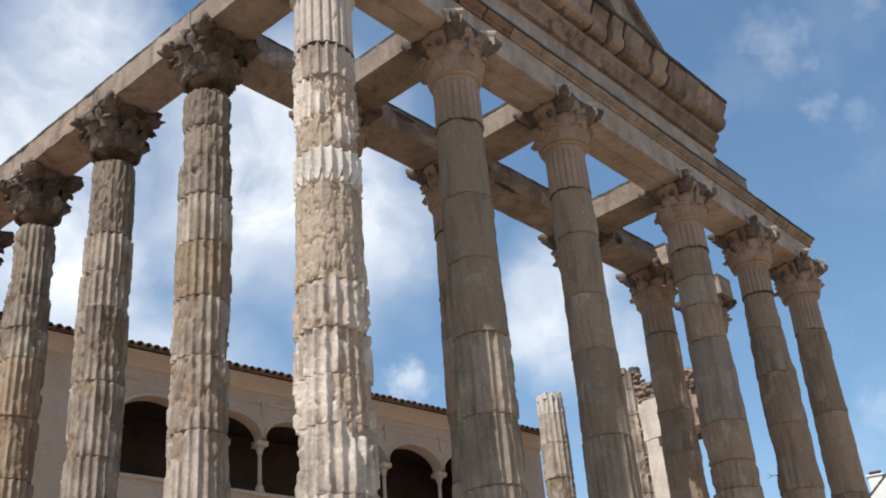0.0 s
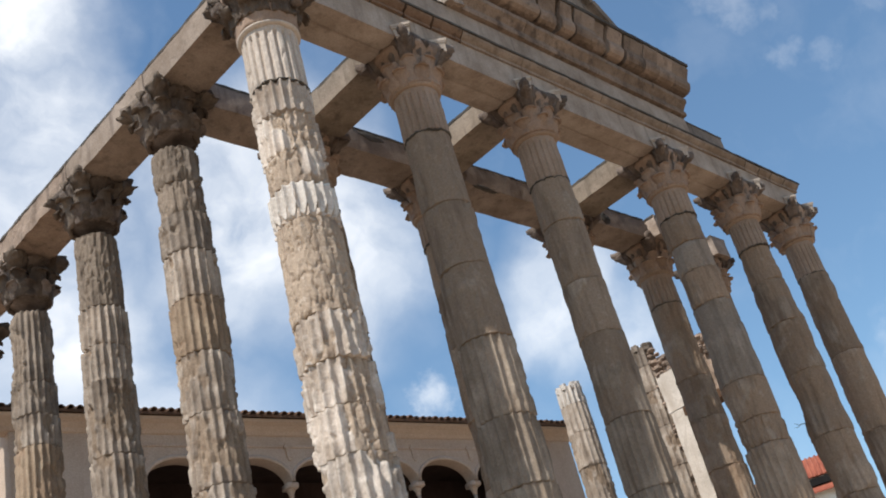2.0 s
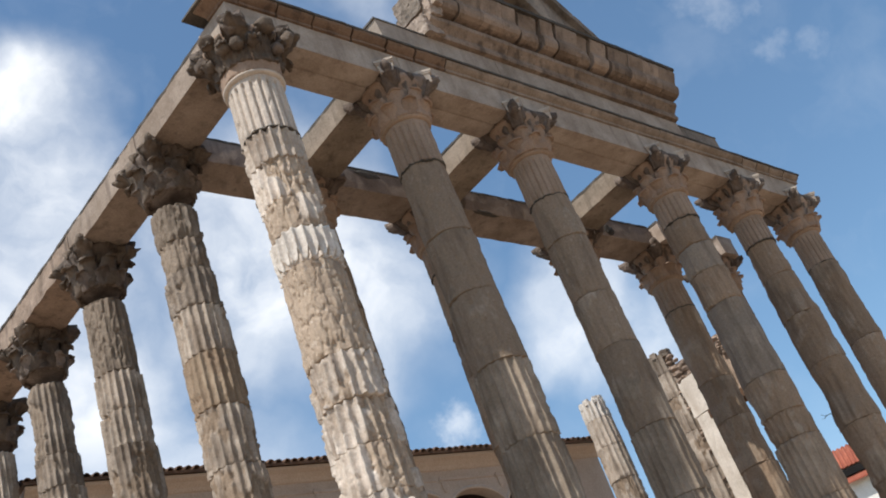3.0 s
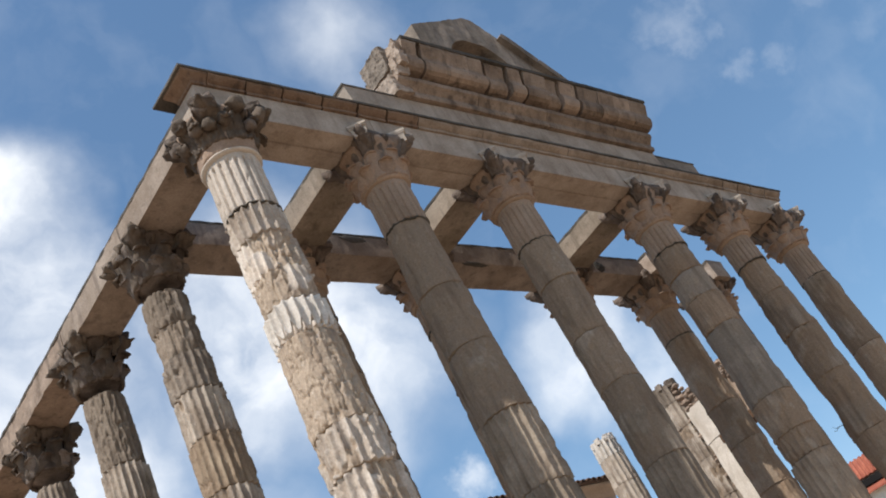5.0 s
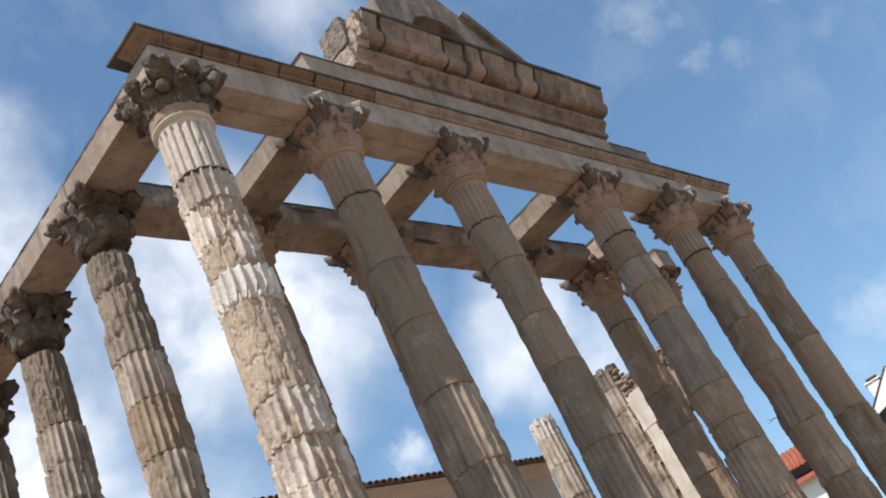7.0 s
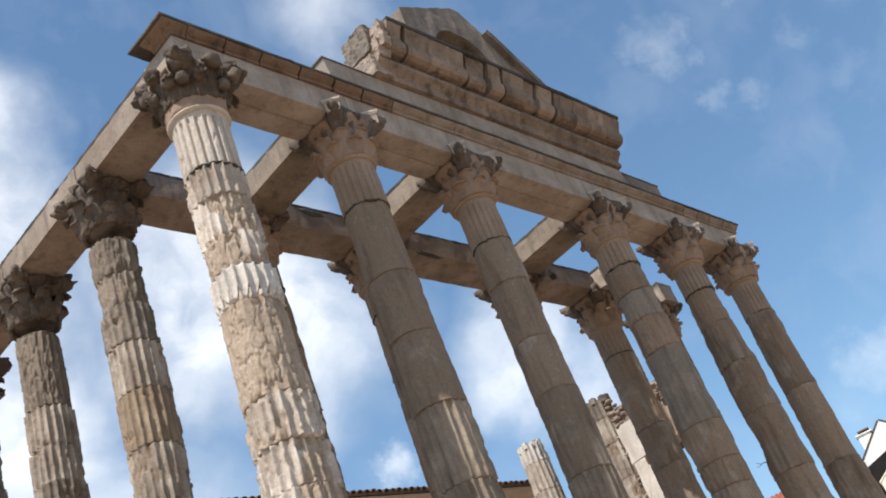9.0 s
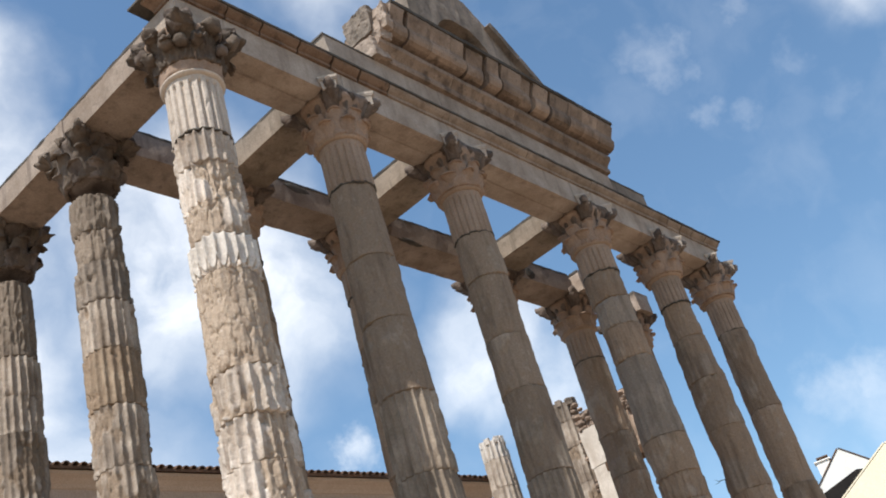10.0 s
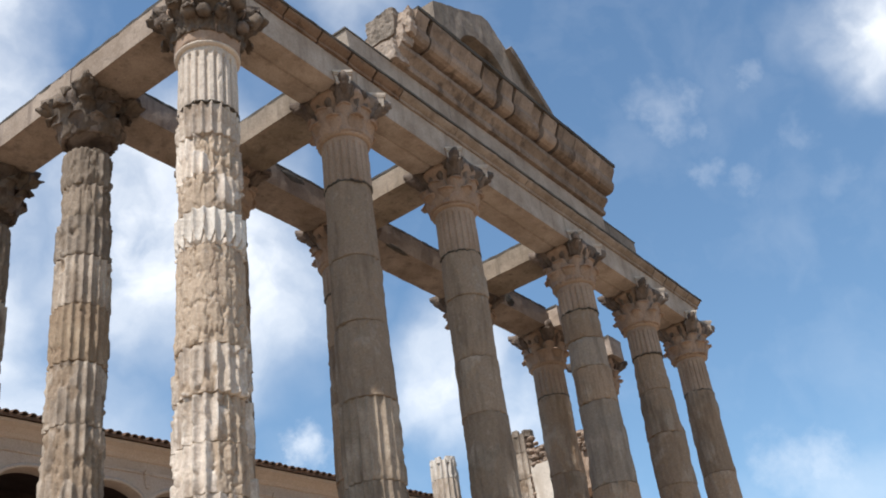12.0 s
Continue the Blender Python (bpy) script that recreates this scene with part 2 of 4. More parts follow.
SAND = stone("sandy_ground", (0.310, 0.223, 0.155), (0.41, 0.306, 0.220), (0.22, 0.168, 0.122), streak=0.2, bump=0.6)
TWIG = stone("dry_twig", (0.10, 0.08, 0.05), (0.18, 0.14, 0.08), (0.06, 0.05, 0.03), streak=0.2, bump=0.3)


# ---------------------------------------------------------------- mesh tools
def vnoise(x, y, z, seed=0):
    """Smooth value noise in 0 to 1 on arrays."""
    xi, yi, zi = np.floor(x).astype(np.int64), np.floor(y).astype(np.int64), np.floor(z).astype(np.int64)
    fx, fy, fz = x - xi, y - yi, z - zi
    fx, fy, fz = fx * fx * (3 - 2 * fx), fy * fy * (3 - 2 * fy), fz * fz * (3 - 2 * fz)

    def h(a, b, c):
        k = (a * 374761393 + b * 668265263 + c * 2147483647 + seed * 1274126177) & 0xFFFFFFFF
        k = ((k ^ (k >> 13)) * 1274126177) & 0xFFFFFFFF
        return ((k ^ (k >> 16)) & 0xFFFF) / 65535.0
    out = 0
    for dx, wx in ((0, 1 - fx), (1, fx)):
        for dy, wy in ((0, 1 - fy), (1, fy)):
            for dz, wz in ((0, 1 - fz), (1, fz)):
                out = out + wx * wy * wz * h(xi + dx, yi + dy, zi + dz)
    return out


def fbm(x, y, z, scale, seed=0, octaves=3):
    out, amp, tot = 0, 1.0, 0.0
    for o in range(octaves):
        out = out + amp * vnoise(x * scale, y * scale, z * scale, seed + 17 * o)
        tot += amp
        amp, scale = amp * 0.5, scale * 2.07
    return out / tot


def smooth(v, a, b):
    t = np.clip((v - a) / (b - a), 0, 1)
    return t * t * (3 - 2 * t)


def make_mesh(name, verts, faces, mat, shade=True, wear=None):
    me = bpy.data.meshes.new(name)
    me.from_pydata([tuple(v) for v in np.asarray(verts, float)], [], [tuple(int(i) for i in f) for f in faces])
    me.materials.append(mat)
    if shade:
        me.polygons.foreach_set("use_smooth", [True] * len(me.polygons))
    if wear is not None:
        a = me.attributes.new("wear", "FLOAT", "POINT")
        a.data.foreach_set("value", np.asarray(wear, np.float32))
    me.update()
    return me


def put(name, me, parent=None, label="", at=(0, 0, 0), turn=0.0):
    ob = new(name, me)
    ob.parent = parent
    ob.location, ob.rotation_euler = at, (0, 0, turn)
    if label:
        tagged(ob, label)
    return ob


def thing(name, at, label, category, group="", kind=""):
    ob = new(name)
    ob.location = at
    return tagged(ob, label, category, group, kind)


def grid_faces(rows, cols, wrap):
    r, c = np.meshgrid(np.arange(rows - 1), np.arange(cols if wrap else cols - 1), indexing="ij")
    d = (c + 1) % cols
    return np.stack([r * cols + c, r * cols + d, (r + 1) * cols + d, (r + 1) * cols + c], -1).reshape(-1, 4).tolist()


def roughen(v, amp, scale, seed, octaves=3):
    """Moves points by noise, each axis by its own."""
    v = np.asarray(v, float)
    o = [fbm(v[:, 0] + 31, v[:, 1] + 17, v[:, 2] + 5, scale, seed + 101 * k, octaves) - 0.5 for k in range(3)]
    return v + 2 * amp * np.stack(o, -1)


def lathe(profile, seg=48):
    """Points and faces of a turned body; profile of radius, height from below upwards."""
    th = np.linspace(0, 2 * math.pi, seg, endpoint=False)
    v = [(r * math.cos(a), r * math.sin(a), z) for r, z in profile for a in th]
    f = grid_faces(len(profile), seg, True)
    f.append(list(range(seg))[::-1])
    f.append([(len(profile) - 1) * seg + i for i in range(seg)])
    return np.array(v), f


def prism(profile, a0, a1, steps, axis="x", amp=0.0, scale=3.0, seed=0):
    """A bar of constant section along an axis, its faces a little uneven. profile: (across, height)."""
    pr = []
    m = len(profile)
    for i in range(m):          # finer section, so that the unevenness shows
        p, q = np.array(profile[i], float), np.array(profile[(i + 1) % m], float)
        k = max(1, int(np.linalg.norm(q - p) / (0.12 if amp else 99)))
        pr += [p + (q - p) * j / k for j in range(k)]
    v = []
    for s in np.linspace(a0, a1, steps + 1):
        v += [((s, p[0], p[1]) if axis == "x" else (p[0], s, p[1])) for p in pr]
    f = grid_faces(steps + 1, len(pr), True)
    if axis == "x":
        f = [q[::-1] for q in f]
    n = len(pr)
    f.append(list(range(n)) if axis == "x" else list(range(n))[::-1])
    last = [steps * n + i for i in range(n)]
    f.append(last[::-1] if axis == "x" else last)
    v = np.array(v)
    if amp:
        v = roughen(v, amp, scale, seed)
    return v, f


def boxy(x0, x1, y0, y1, z0, z1, amp=0.0, scale=3.0, seed=0, cell=0.15):
    """A block with bevelled, slightly uneven faces."""
    b = min(0.02, (x1 - x0) / 5, (y1 - y0) / 5, (z1 - z0) / 5)
    prof = [(y0 + b, z0), (y1 - b, z0), (y1, z0 + b), (y1, z1 - b), (y1 - b, z1), (y0 + b, z1), (y0, z1 - b), (y0, z0 + b)]
    return prism(prof, x0, x1, max(1, int((x1 - x0) / cell)) if amp else 1, "x", amp, scale, seed)


def lump(x0, x1, y0, y1, z0, z1, amp, scale, seed, n=14):
    """A rough broken block: a finely cut box with its faces worn by noise at two scales."""
    v, f = [], []
    for ax in range(3):
        for side in (0, 1):
            k = len(v)
            for i in range(n + 1):
                for j in range(n + 1):
                    q = [0.0, 0.0, 0.0]
                    q[ax], q[(ax + 1) % 3], q[(ax + 2) % 3] = side, i / n, j / n
                    v.append(q)
            g = [[a + k for a in q] for q in grid_faces(n + 1, n + 1, False)]
            f += g if side == 1 else [q[::-1] for q in g]
    v = np.array(v)
    seen, idx = {}, []
    for q in np.round(v, 5):
        idx.append(seen.setdefault(tuple(q), len(seen)))
    v = np.array(list(seen)) * (x1 - x0, y1 - y0, z1 - z0) + (x0, y0, z0)
    f = [[idx[i] for i in q] for q in f]
    return roughen(roughen(v, amp, scale, seed), amp * 0.45, scale * 3.2, seed + 7), f


def join(parts):
    v, f, k = [], [], 0
    for pv, pf in parts:
        v.append(np.asarray(pv, float))
        f += [[i + k for i in q] for q in pf]
        k += len(pv)
    return np.concatenate(v), f


def sweep(path, widths, thick, side):
    """A strap along a path: widths across the side vector, thick along the bend's normal."""
    path, side = np.asarray(path, float), np.asarray(side, float)
    v, n = [], len(path)
    for i in range(n):
        t = path[min(i + 1, n - 1)] - path[max(i - 1, 0)]
        nrm = np.cross(t, side)
        nrm /= np.linalg.norm(nrm) + 1e-9
        for a, b in ((-1, -.5), (-.6, -1), (.6, -1), (1, -.5), (1, .5), (.6, 1), (-.6, 1), (-1, .5)):
            v.append(path[i] + side * a * widths[i] / 2 + nrm * b * thick[i] / 2)
    f = grid_faces(n, 8, True)
    f += [list(range(8))[::-1], [(n - 1) * 8 + i for i in range(8)]]
    return np.array(v), f


# ---------------------------------------------------------------- the plan
GROUND, PODIUM, SHAFT, NECK_Z, SOFFIT = 0.0, 4.55, 5.1, 14.05, 14.95
FRONT_X = [0.0, 3.33, 6.72, 11.47, 14.77, 17.60]     # axes of the six front columns
ROW = 3.07                                             # from row to row along the flank
HALF = 0.44                                            # half the breadth of the beams

# ---------------------------------------------------------------- ground and podium
v, f = [], []
steps_xy = np.concatenate([np.linspace(-1500, -60, 6), np.linspace(-50, 70, 25), np.linspace(80, 1500, 6)])
for y in steps_xy:
    for x in steps_xy:
        flat = max(abs(x - 8), abs(y - 8)) < 45
        v.append((x, y, GROUND + (0.0 if flat else 0.6 * (fbm(np.array([x]), np.array([y]), np.array([0.0]), 0.02, 5)[0] - 0.5))))
ground = put("ground", make_mesh("ground", v, grid_faces(len(steps_xy), len(steps_xy), False), SAND))
tagged(ground, "bare sandy earth round the temple podium", "ground", kind="structure")

podium = thing("podium", (0, 0, 0), "tall granite temple podium with moulded base and cornice", "podium", kind="structure")
for k, (grow, z0, z1) in enumerate([(0.35, 0.0, 0.45), (0.2, 0.45, 0.75), (0.0, 0.75, 4.0), (0.12, 4.0, 4.2), (0.28, 4.2, PODIUM)]):
    pv, pf = boxy(-0.95 - grow, 18.66 + grow, -0.95 - grow, 31.6 + grow, z0, z1, 0.012, 2.0, 40 + k, 0.8)
    put(("plinth", "base_moulding", "podium_body", "bed_moulding", "podium_cornice")[k], make_mesh("podium_course", pv, pf, BUFF, False), podium)


# ---------------------------------------------------------------- columns
def drum_mesh(z0, z1, r0, r1, mat, flutes, depth, erode, seed, per=6, dz=0.06, joint=0.062, round_top=False, slot=0.90, wave=0.012, gap=0.011):
    """One drum of a shaft: hollow flutes with worn arrises, chipped at its beds."""
    seg = flutes * per
    cut = [z0, z0 + gap, z0 + gap + 0.0015, z0 + gap + 0.009, z0 + gap + 0.022] + list(np.linspace(z0 + 0.06, z1 - 0.06, max(2, int((z1 - z0) / dz)))) + [z1 - gap - 0.022, z1 - gap - 0.009, z1 - gap - 0.0015, z1 - gap, z1]
    Z, T = np.meshgrid(np.array(cut), np.linspace(0, 2 * math.pi, seg, endpoint=False), indexing="ij")
    R = r0 + (r1 - r0) * (Z - z0) / (z1 - z0)
    X, Y = np.cos(T) * R, np.sin(T) * R
    ph = (T * flutes / (2 * math.pi)) % 1.0
    hollow = np.clip(1 - ((2 * ph - 1) / slot) ** 2, 0, 1) ** 0.6
    if round_top:
        hollow = hollow * smooth(z1 - 0.17 - Z, -0.025, 0.025)
    gone = smooth(fbm(X, Y, Z * 0.7, 2.1, seed, 4) + 0.10 * (fbm(X, Y, Z, 11.0, seed + 5, 2) - 0.5), 0.765 - erode, 0.81 - erode)
    nick = smooth(fbm(X, Y, Z * 0.55, 8.0, seed + 3, 3), 0.56 - 0.25 * erode, 0.66 - 0.25 * erode)
    live = np.clip((1 - 0.60 * gone) * (1 - 0.7 * nick * (1 - hollow)), 0, 1)
    cutin = depth * (hollow * live + 0.62 * (1 - live)) + (0.010 + 0.016 * min(1.0, depth * 11)) * gone
    deep = min(1.0, depth * 22)
    lump = (fbm(X, Y, Z * 0.38, 5.0, seed + 9, 4) - 0.5) * (0.014 + 0.062 * gone * deep) + (fbm(X, Y, Z * 0.5, 15.0, seed + 11, 3) - 0.5) * (0.006 + 0.022 * deep * (0.35 + gone))
    crack = smooth(1 - np.abs(2 * fbm(X, Y, Z * 0.5, 6.0, seed + 31, 3) - 1), 0.90, 0.99)
    lump = lump - 0.028 * crack * gone * deep + (fbm(X, Y, Z * 0.5, 30.0, seed + 41, 2) - 0.5) * 0.014 * deep + (fbm(X, Y, Z, 1.1, seed // 50, 2) - 0.5) * 2 * wave
    end = np.minimum(Z - z0, z1 - Z)
    chip = smooth(fbm(X, Y, Z, 6.0, seed + 21, 3), 0.58, 0.74)
    beds = joint * (end < gap + 0.0008) + (0.045 * chip * np.exp(-end / 0.045) if joint > 0.006 else 0)
    R = R - cutin + lump - beds
    v = np.stack([np.cos(T) * R, np.sin(T) * R, Z], -1).reshape(-1, 3)
    f = grid_faces(len(cut), seg, True)
    f += [list(range(seg))[::-1], [(len(cut) - 1) * seg + i for i in range(seg)]]
    return make_mesh("drum", v, f, mat, True, np.clip(gone + 0.35 * nick, 0, 1).reshape(-1))


def leaf_mesh(name, r, width, height, curl, mat, amp, seed, plain=False):
    """An acanthus leaf: it climbs the bell, lobed at its edges, and its tip rolls out and over."""
    rows, cols = 15, 13
    outer, inner = [], []
    for i in range(rows):
        t = i / (rows - 1)
        if t < 0.7:
            out, z = 0.02 + 0.07 * t + 0.05 * (t / 0.7) ** 3, height * t / 0.7 * 0.92
        else:
            a = (t - 0.7) / 0.3 * math.pi * 0.95
            out, z = 0.12 + curl * (1 - math.cos(a)) * 0.6, height * 0.92 + curl * math.sin(a) * 0.75
        lobes = 1.0 if plain else 0.80 + 0.20 * abs(math.cos(t * math.pi * 3.5))
        w = width * (0.94 - 0.45 * max(0, t - 0.45) / 0.55) * lobes
        for j in range(cols):
            s = 2 * j / (cols - 1) - 1
            ang = s * w / (2 * r)
            vein = 0.018 * math.cos(s * math.pi * 3.0) + 0.022 * (1 - abs(s)) - 0.03 * s * s
            if plain:
                vein = 0.035 * (1 - s * s) - 0.02 * abs(s)
            for rr, store in ((r + out + vein, outer), (r + out - 0.045, inner)):
                store.append((rr * math.cos(ang), rr * math.sin(ang), z))
    n = len(outer)
    f = grid_faces(rows, cols, False)
    g = [[i + n for i in q[::-1]] for q in f]
    edge = [j for j in range(cols)] + [i * cols + cols - 1 for i in range(1, rows)] + [(rows - 1) * cols + j for j in range(cols - 2, -1, -1)] + [i * cols for i in range(rows - 2, 0, -1)]
    side = [[edge[k], edge[k] + n, edge[(k + 1) % len(edge)] + n, edge[(k + 1) % len(edge)]] for k in range(len(edge))]
    return make_mesh(name, roughen(outer + inner, amp, 7.0, seed), f + g + side, mat)


def ball(r, w, seg=14):
    """A worn knob: a rounded disc of radius r and half breadth w, its axis along y."""
    v, f = lathe([(r * math.cos(a), w * math.sin(a)) for a in np.linspace(-1.35, 1.35, 9)], seg)
    return np.stack([v[:, 0], v[:, 2], v[:, 1]], -1), [q[::-1] for q in f]


def worn_block(r, reach, half, z0, z1, amp, seed, n=9):
    """A ragged bracket: narrow where it leaves the bell, wide and thick where it meets the abacus."""
    v, f = lump(0, 1, -1, 1, 0, 1, 0.0, 1.0, seed, n)
    out = v[:, 2] ** 0.8
    round_off = 1 - 0.30 * v[:, 0] ** 3 * np.abs(v[:, 1]) ** 2
    v = np.stack([r - 0.06 + v[:, 0] * (0.09 + (reach - 0.03) * out) * round_off, v[:, 1] * half * (0.62 + 0.38 * out), z0 + v[:, 2] * (z1 - z0)], -1)
    return roughen(roughen(v, amp, 4.0, seed), amp * 0.6, 11.0, seed + 3, 2), f


def volute_mesh(name, r, mat, amp, seed, big=1.0):
    """A corner scroll, worn to a thick bracket that leaves the bell, rises and ends blunt under the abacus."""
    v, f = join([worn_block(r, 0.30 * big, 0.175 * big, 0.50, 0.78, amp, seed), worn_block(r, 0.36 * big, 0.10 * big, 0.56, 0.74, amp * 0.8, seed + 5, 7)])
    return make_mesh(name, v, f, mat)


def helix_mesh(name, r, mat, amp, seed, big=1.0):
    """A small inner scroll, worn to a stub below the rim of the bell."""
    return make_mesh(name, *worn_block(r, 0.17 * big, 0.075 * big, 0.44, 0.74, amp, seed, 7), mat)


def abacus_mesh(name, mat, amp, seed, half=0.60):
    """The slab on the capital: sides hollowed in plan, corners cut, a hollow below a fillet in its edge."""
    line = []
    for side in range(4):
        a = side * math.pi / 2
        for s in np.linspace(-0.93, 0.93, 15):
            x, y = half * (0.80 + 0.20 * s * s / 0.86), half * s
            line.append((x * math.cos(a) - y * math.sin(a), x * math.sin(a) + y * math.cos(a)))
    line = np.array(line)
    v = []
    for z, k in ((0.655, 0.78), (0.70, 0.90), (0.76, 0.94), (0.80, 1.0), (0.899, 1.0)):
        v += [(x * k, y * k, z) for x, y in line]
    m = len(line)
    f = grid_faces(5, m, True)
    f += [list(range(m))[::-1], [4 * m + i for i in range(m)]]
    v = roughen(v, amp, 6.0, seed)
    v[:, 2] = np.minimum(v[:, 2], 0.898)
    return make_mesh(name, v, f, mat)


def capital_kit(style, r, mats, amp, seed):
    """The meshes of one style of capital, shared by all columns that carry it."""
    bell_m, low_m, leaf_m, top_m = mats
    pv, pf = lathe([(r - 0.02, 0.0), (r - 0.01, 0.05), (r, 0.25), (r + 0.01, 0.45), (r + 0.05, 0.62), (r + 0.13, 0.72), (r + 0.14, 0.78), (r + 0.10, 0.80)], 56)
    return {"bell": make_mesh("bell", roughen(pv, amp, 5.0, seed), pf, bell_m),
            "low": [leaf_mesh("leaf", r - 0.02, {"restored": 0.36, "dark": 0.37, "corner": 0.31}[style], 0.27, {"restored": 0.055, "dark": 0.05, "corner": 0.12}[style], low_m, amp, seed + 1 + k, style != "corner") for k in range(3)],
            "high": [leaf_mesh("leaf", r - 0.01, {"restored": 0.37, "dark": 0.34, "corner": 0.30}[style], 0.48, 0.045 if style == "restored" else 0.11, leaf_m, amp, seed + 11 + k, style != "corner") for k in range(3)],
            "volute": [volute_mesh("volute", r + (0.02 if style == "corner" else 0.065), top_m, amp * 1.3, seed + 21 + k, {"restored": 1.0, "dark": 1.1, "corner": 1.25}[style]) for k in range(3)],
            "small": [helix_mesh("helix", r - 0.02, top_m, amp * 1.4, seed + 31 + k, 1.1 if style == "corner" else 0.85) for k in range(2)],
            "abacus": [abacus_mesh("abacus", top_m, amp * 1.1, seed + 41 + k, 0.66 if style == "restored" else 0.60) for k in range(3)],
            "flower": make_mesh("abacus_flower", *(lambda a: (roughen(a[0], amp + 0.015, 9.0, seed + 51), a[1]))(lathe([(0.02, -0.08), (0.08, -0.05), (0.105, 0.0), (0.08, 0.05), (0.02, 0.08)], 12)), top_m)}


KITS = {
    "dark": capital_kit("dark", 0.425, (GREYCAP, GREYCAP, DARKCAP, DARKCAP), 0.068, 300),
    "corner": capital_kit("corner", 0.50, (BELL, DARKCAP, DARKCAP, DARKCAP), 0.060, 400),
    "restored": capital_kit("restored", 0.44, (BELL, BELL, BELL, GREYCAP), 0.042, 500)}


# the cut ends of the abacus: a moulded wedge, wider above, its face set back under a thin lip
def wedge(w0, w1, d0, d1, z0, z1):
    v = [(x, y, z) for z, w in ((z0, w0), (z1, w1)) for x, y in ((d0, -w), (d1, -w * 0.9), (d1, w * 0.9), (d0, w))]
    return np.array(v), [[3, 2, 1, 0], [4, 5, 6, 7], [0, 1, 5, 4], [1, 2, 6, 5], [2, 3, 7, 6], [3, 0, 4, 7]]


CORNER_ME = make_mesh("abacus_corner", *join([wedge(0.125, 0.165, -0.34, 0.080, 0.0, 0.165), wedge(0.175, 0.18, -0.34, 0.105, 0.169, 0.195), wedge(0.185, 0.19, -0.34, 0.120, 0.199, 0.245)]), NECK, False)


KNOBS = [(180, 0.66, 0.74, 1.0), (222, 0.70, 0.72, 1.15), (268, 0.66, 0.76, 1.05), (305, 0.70, 0.66, 1.15), (145, 0.70, 0.66, 1.0), (200, 0.60, 0.50, 0.9), (245, 0.60, 0.48, 0.9), (288, 0.62, 0.42, 0.85), (222, 0.62, 0.46, 0.8), (160, 0.60, 0.46, 0.8)]
KNOB_ME = []
for k in range(3):
    kv, kf = ball(0.125, 0.12, 20)
    KNOB_ME.append(make_mesh("worn_knob", roughen(roughen(kv * (1.0, 1.15 - 0.1 * k, 0.85 + 0.1 * k), 0.075, 4.5, 440 + k), 0.03, 13.0, 445 + k), kf, GREYCAP if k == 1 else DARKCAP))
BROKEN_CORNER = make_mesh("abacus_corner", *lump(-0.30, 0.14, -0.19, 0.19, 0.0, 0.20, 0.06, 4.0, 77, 12), GREYCAP, False)


def add_capital(column, kit, z, label, seed, lift=0.0, corners=()):
    rnd = random.Random(seed)
    cap = put("capital", kit["bell"], column, label, (0, 0, z))
    cap.scale = (1.06, 1.06, 1.12)
    spin = 0.0
    for k in range(8):
        put("lower_leaf", kit["low"][rnd.randrange(3)], cap, at=(0, 0, lift), turn=spin + k * math.pi / 4 + math.pi / 8)
        put("upper_leaf", kit["high"][rnd.randrange(3)], cap, at=(0, 0, lift), turn=spin + k * math.pi / 4)
    for k in range(4):
        put("volute", kit["volute"][rnd.randrange(3)], cap, turn=math.pi / 4 + k * math.pi / 2)
        for s in (-1, 1):
            put("helix", kit["small"][rnd.randrange(2)], cap, at=(0, 0, 0.02), turn=k * math.pi / 2 + s * 0.25)
        a = k * math.pi / 2
        put("abacus_flower", kit["flower"], cap, at=(0.50 * math.cos(a), 0.50 * math.sin(a), 0.80), turn=a)
    put("abacus", kit["abacus"][rnd.randrange(3)], cap)
    if kit is KITS["corner"]:
        for k, (deg, rad, z, big) in enumerate(KNOBS):
            a = radians(deg)
            put("worn_knob", KNOB_ME[k % 3], cap, "", (rad * math.cos(a), rad * math.sin(a), z), a).scale = (big, big, big)
        for a in (math.pi * 0.75, math.pi * 1.25, math.pi * 1.75):
            put("abacus_corner", BROKEN_CORNER, cap, "broken dark corner of the abacus", (0.66 * math.cos(a), 0.66 * math.sin(a), 0.70), a)
    for a in corners:
        put("abacus_corner", CORNER_ME, cap, "pale broken corner of the abacus", (0.68 * math.cos(a), 0.68 * math.sin(a), 0.745), a)
    return cap


def base_mesh(r):
    p = [(r * 1.38, 0.0), (r * 1.42, 0.06), (r * 1.38, 0.16), (r * 1.20, 0.19), (r * 1.16, 0.26), (r * 1.20, 0.32), (r * 1.27, 0.36), (r * 1.24, 0.44), (r * 1.08, 0.46), (r * 1.02, 0.55)]
    return lathe(p, 64)


